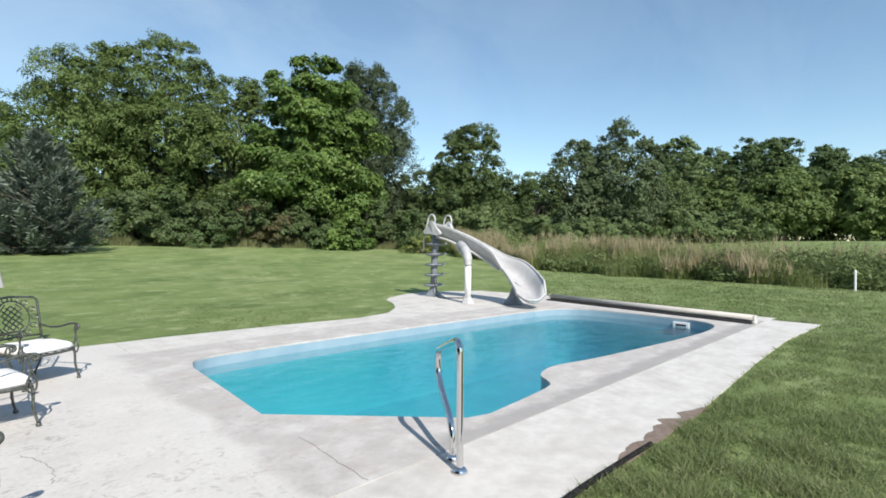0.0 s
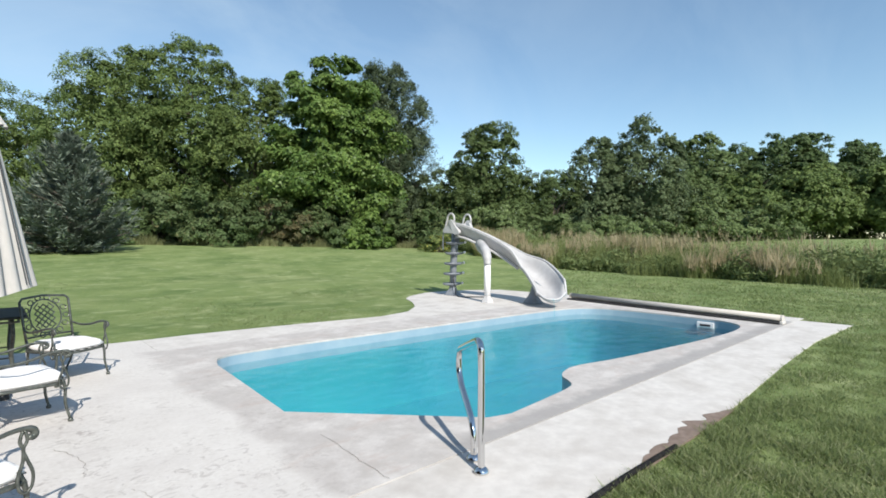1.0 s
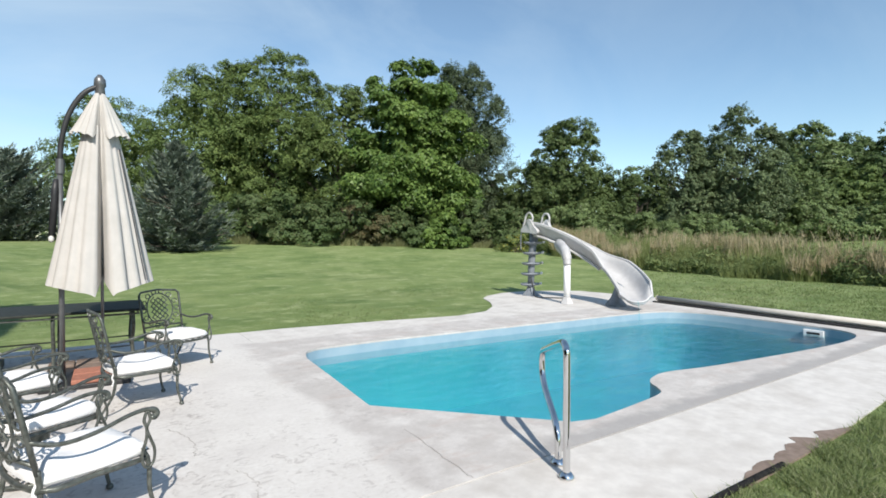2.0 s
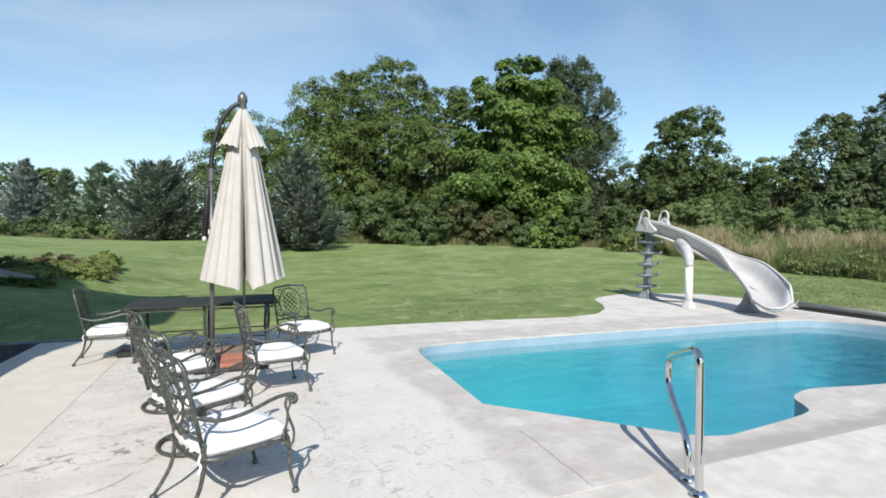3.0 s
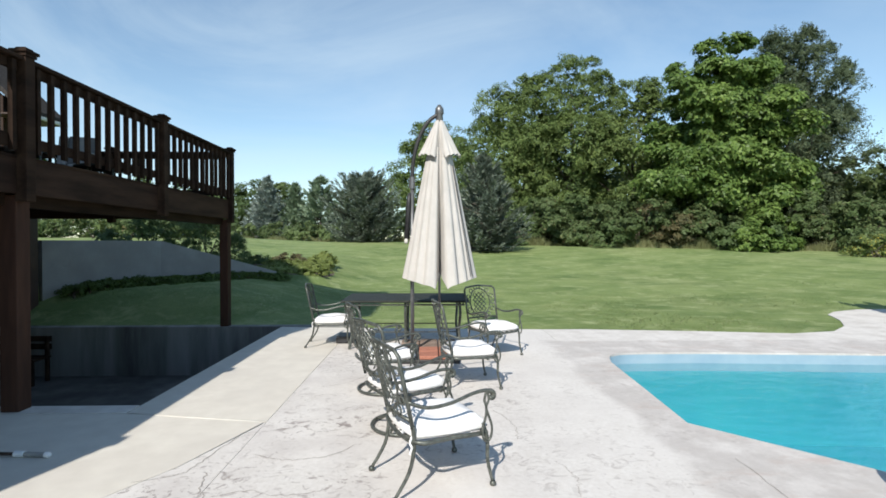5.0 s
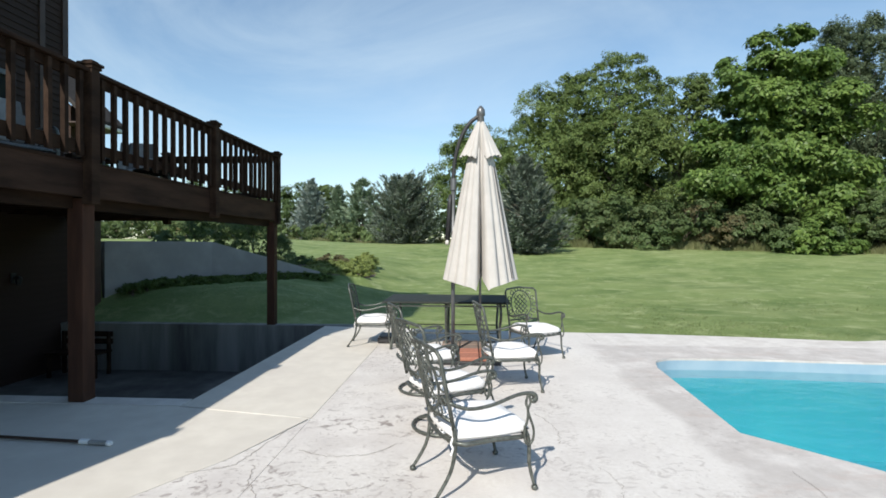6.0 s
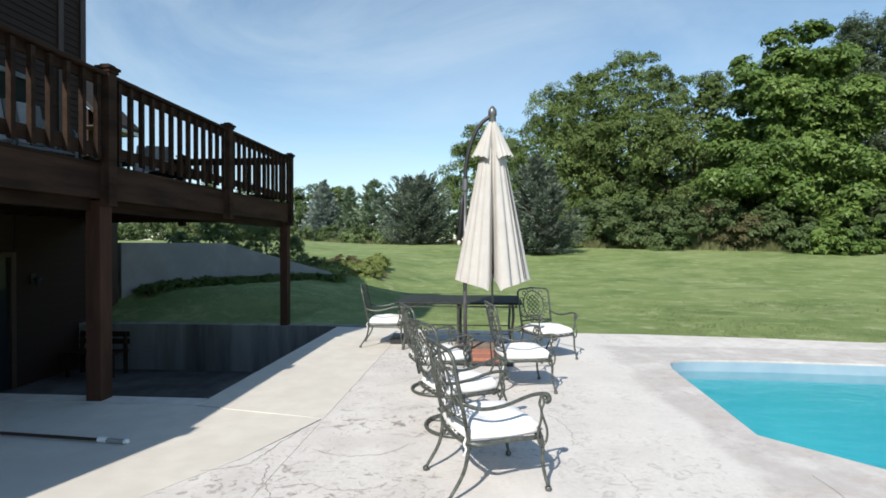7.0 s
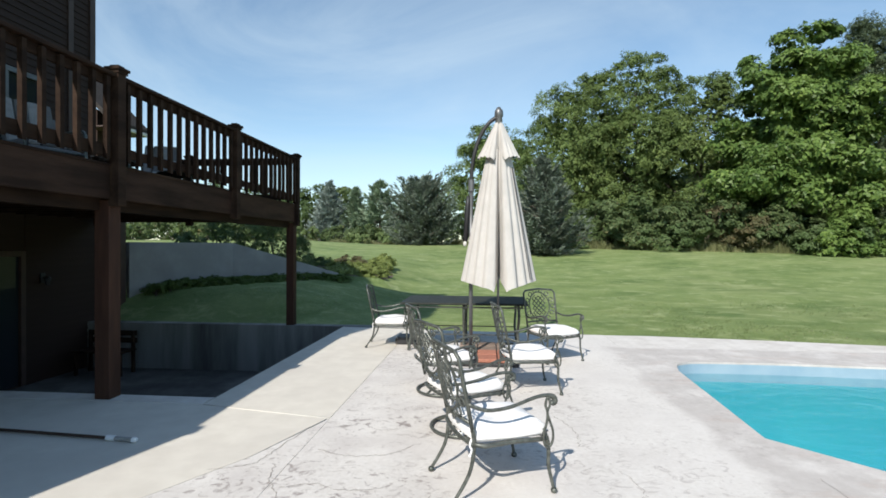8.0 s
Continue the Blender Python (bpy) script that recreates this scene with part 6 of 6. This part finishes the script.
def build_tall_grass():
    rng = np.random.default_rng(21)
    n = 135000
    y = rng.uniform(-8, 40, n)
    edge = np.interp(y, (-8, 3.4, 17.6, 30, 40), (21.6, 22.4, 24.0, 28.5, 33.5)) + 0.5 * np.sin(y * 0.9) + 0.3 * np.sin(y * 2.3)
    x = edge + rng.exponential(3.2, n)
    patch = np.sin(x * 0.7 + 1) * np.sin(y * 0.55) + 0.5 * np.sin(x * 1.9) * np.sin(y * 1.7)
    ok = rng.uniform(-1.0, 1.2, n) < patch + 0.035 * (y - 6)
    x, y, patch, edge = x[ok], y[ok], patch[ok], edge[ok]
    h = rng.uniform(0.5, 1.55, len(x)) * (1 + 0.30 * patch) * np.clip(0.55 + 0.3 * (x - edge), 0.5, 1.1) * np.clip(0.75 + 0.02 * y, 0.7, 1.1)
    z = heights(x, y) - 0.02
    q = blades(rng, x, y, z, h, rng.uniform(0.012, 0.028, len(x)), 0.5)
    tagged(new("tall_grass", quads_mesh("tall_grass", q, L_REED)), "tall rough grass at the edge of the lawn", "grass", "", "stuff")
    pick = (rng.uniform(0, 1, len(x)) < 0.15 * np.clip((y + 2) / 14, 0.2, 1)) & (patch > 0.3)
    px, py, pz, phh = x[pick], y[pick], z[pick], h[pick]
    rep = 5
    m = len(px) * rep
    cx, cy = (np.repeat(v, rep) + rng.normal(size=m) * 0.05 for v in (px, py))
    q = blades(rng, cx, cy, np.repeat(pz + phh * 0.72, rep), rng.uniform(0.25, 0.65, m), rng.uniform(0.02, 0.045, m), 0.55)
    tagged(new("grass_plumes", quads_mesh("grass_plumes", q, L_PLUME)), "dry tan plumes over the tall grass", "grass", "", "stuff")
    n = 95000
    y = rng.uniform(-8, 40, n)
    edge = np.interp(y, (-8, 3.4, 17.6, 30, 40), (21.6, 22.4, 24.0, 28.5, 33.5)) + 0.25 * np.sin(y * 1.4)
    x = edge + 0.1 + rng.exponential(3.2, n)
    clump = 0.5 + 0.5 * np.sin(x * 1.7 + 2 * np.sin(y * 0.8)) * np.sin(y * 1.25 + 1.3 * np.sin(x * 0.9))
    z = heights(x, y) + rng.uniform(0.02, 1.0, n) * (0.48 + 0.85 * clump) * np.clip(0.6 + 0.45 * (x - edge), 0.55, 1.0)
    pos = np.stack([x, y, z], -1)
    q = leaf_tris(rng, pos, unit(rng.normal(size=pos.shape) + (0, 0, 0.8)), rng.uniform(0.06, 0.19, n), 0.24, -0.2)
    tagged(new("meadow_weeds", quads_mesh("meadow_weeds", q, L_WEED)), "leafy weeds with a few yellow flowers", "weeds", "", "stuff")
    # unmown fringe under the trees
    n = 40000
    f = rng.uniform(0, 1, n)
    x = -34 + 64 * f
    y = np.interp(x, (-34, -2, 6, 29), (62, 60, 39.4, 32.6)) + rng.exponential(0.9, n)
    q = blades(rng, x, y, heights(x, y) - 0.02, rng.uniform(0.2, 0.8, n) * (0.8 + 0.4 * np.sin(x * 1.7)), rng.uniform(0.03, 0.055, n), 0.7)
    tagged(new("rough_grass", quads_mesh("rough_grass", q, L_FRINGE)), "unmown grass along the foot of the trees", "grass", "", "stuff")


def build_lawn_blades():
    """Blades strewn to fit the camera's view, sparser and wider with distance from it."""
    rng = np.random.default_rng(22)
    south = ((2.6, 3.44), (5.7, 3.44), (8.4, 3.58), (10.5, 3.66), (12.78, 3.54))
    north = ((-0.7, 11.18), (2.75, 10.93), (5.4, 10.70), (7.0, 10.43), (7.9, 10.62), (8.55, 11.18), (9.05, 11.9), (9.45, 12.72), (9.9, 13.15), (10.8, 13.5), (11.6, 13.52), (12.3, 13.32), (13.2, 12.6), (13.5, 10.2))
    east = ((3.4, 12.77), (4.38, 12.77), (4.42, 13.12), (7.1, 13.37), (10.2, 13.52), (12.6, 13.22))
    for n, th0, th1, d0, label in ((340000, -0.06, 0.60, 2.6, "short green lawn blades beside the concrete"), (200000, 0.60, 2.5, 8.5, "short green lawn blades behind the patio")):
        d = d0 * (34 / d0) ** (rng.uniform(0, 1, n) ** (1.0 if d0 < 5 else 1.25))
        th = rng.uniform(th0, th1, n)
        if th0 < 0:
            th = np.where(rng.uniform(0, 1, n) < 0.86, th, np.maximum(th0 - rng.exponential(0.3, n), -1.5))
        x, y = 0.95 + d * np.cos(th), 1.9 + d * np.sin(th)
        jit = rng.uniform(-0.03, 0.05, n) + 0.03 * np.sin(x * 3.1) * np.sin(x * 7.7 + 1)
        below = (y < np.interp(x, *zip(*south)) + jit) & (x > 3.34)
        beyond = (x > np.interp(y, *zip(*east)) - jit) & (y < 12.6)
        above = y > np.where(x < -0.7, 11.58, np.interp(x, *zip(*north))) - jit
        ok = (below | beyond | (above & (x < 13.5)) | (above & (y > 12.6))) & (rng.uniform(0, 1, n) > (d - 9) / 24)
        x, y, d = x[ok], y[ok], d[ok]
        tuft = np.sin(3.7 * x + 2.1 * y + 2.3 * np.sin(1.9 * y)) * np.sin(2.6 * x - 4.4 * y + 2.7 * np.sin(1.3 * x)) + 0.6 * np.sin(11 * x + 7 * y + 3 * np.sin(3.1 * x)) * np.sin(6 * x - 12 * y + 3 * np.sin(2.7 * y))
        thin = rng.uniform(0, 1, len(x)) < np.clip(0.85 + 0.45 * tuft, 0.3, 1)
        x, y, d, tuft = x[thin], y[thin], d[thin], tuft[thin]
        h = rng.uniform(0.018, 0.066, len(x)) * (1 + 0.42 * tuft) * (1.0 if d0 < 5 else 0.3)
        q = blades(rng, x, y, heights(x, y) - 0.006, h, (0.0050 + 0.0012 * d) * rng.uniform(0.5, 1.4, len(x)), 1.9 if d0 < 5 else 3.5)
        tagged(new("lawn_grass", quads_mesh("lawn_grass", q, L_BLADE)), label, "grass", "", "stuff")


build_tall_grass()
build_lawn_blades()


# ---- cracks in the old concrete ----
def crack(points, width, seed):
    rng = np.random.default_rng(seed)
    bm, prev = bmesh.new(), None
    pts = curve([(x, y, 0) for x, y in points], 10)
    for i, p in enumerate(pts):
        d = (pts[min(i + 1, len(pts) - 1)] - pts[max(i - 1, 0)]).normalized()
        n = Vector((-d.y, d.x, 0))
        c = p + n * rng.normal() * 0.007
        w = width * rng.uniform(0.35, 1.2)
        row = [bm.verts.new((c.x + n.x * s * w, c.y + n.y * s * w, 0.0005)) for s in (-0.5, 0.5)]
        if prev:
            bm.faces.new((prev[0], prev[1], row[1], row[0]))
        prev = row
    part("crack", bm, M_CRACK, bpy.data.objects["pavement_patio"], "thin dark crack")


M_CRACK = plain("crack_dirt", (0.20, 0.175, 0.155), (0.30, 0.27, 0.24), 30, 0.95, bump=0)
for n, (w, pts) in enumerate((
        (0.010, ((-0.79, 5.37), (-0.72, 5.14), (-0.60, 4.93), (-0.55, 4.6))),
        (0.009, ((-0.57, 5.66), (-0.36, 5.57), (-0.11, 5.59), (0.04, 5.68), (0.15, 5.83))),
        (0.010, ((-1.22, 5.25), (-0.96, 5.36), (-0.90, 5.58), (-0.80, 6.1))),
        (0.008, ((2.94, 5.52), (2.91, 4.88), (2.89, 4.52))),
        (0.009, ((1.30, 6.6), (1.40, 6.4), (1.45, 6.12), (1.42, 5.9))),
        (0.008, ((-0.45, 7.4), (-0.20, 7.55), (-0.02, 7.9), (0.05, 8.4))),
        (0.008, ((-0.66, 8.1), (-0.45, 8.3), (-0.30, 8.2), (-0.1, 8.35))),
        (0.008, ((-0.30, 6.7), (-0.12, 6.62), (0.02, 6.75), (0.22, 6.70))),
        (0.007, ((-0.52, 6.9), (-0.40, 7.1), (-0.20, 7.12))),
        (0.009, ((-0.62, 5.05), (-0.40, 5.12), (-0.22, 5.05), (0.05, 5.10))),
        (0.008, ((0.10, 4.7), (0.30, 4.85), (0.36, 5.05))),
        (0.007, ((1.62, 5.5), (1.70, 5.25), (1.66, 5.02), (1.74, 4.8))),
        (0.008, ((-0.55, 6.15), (-0.35, 6.22), (-0.20, 6.10), (0.02, 6.18))))):
    crack(pts, w * 0.6, 500 + n)
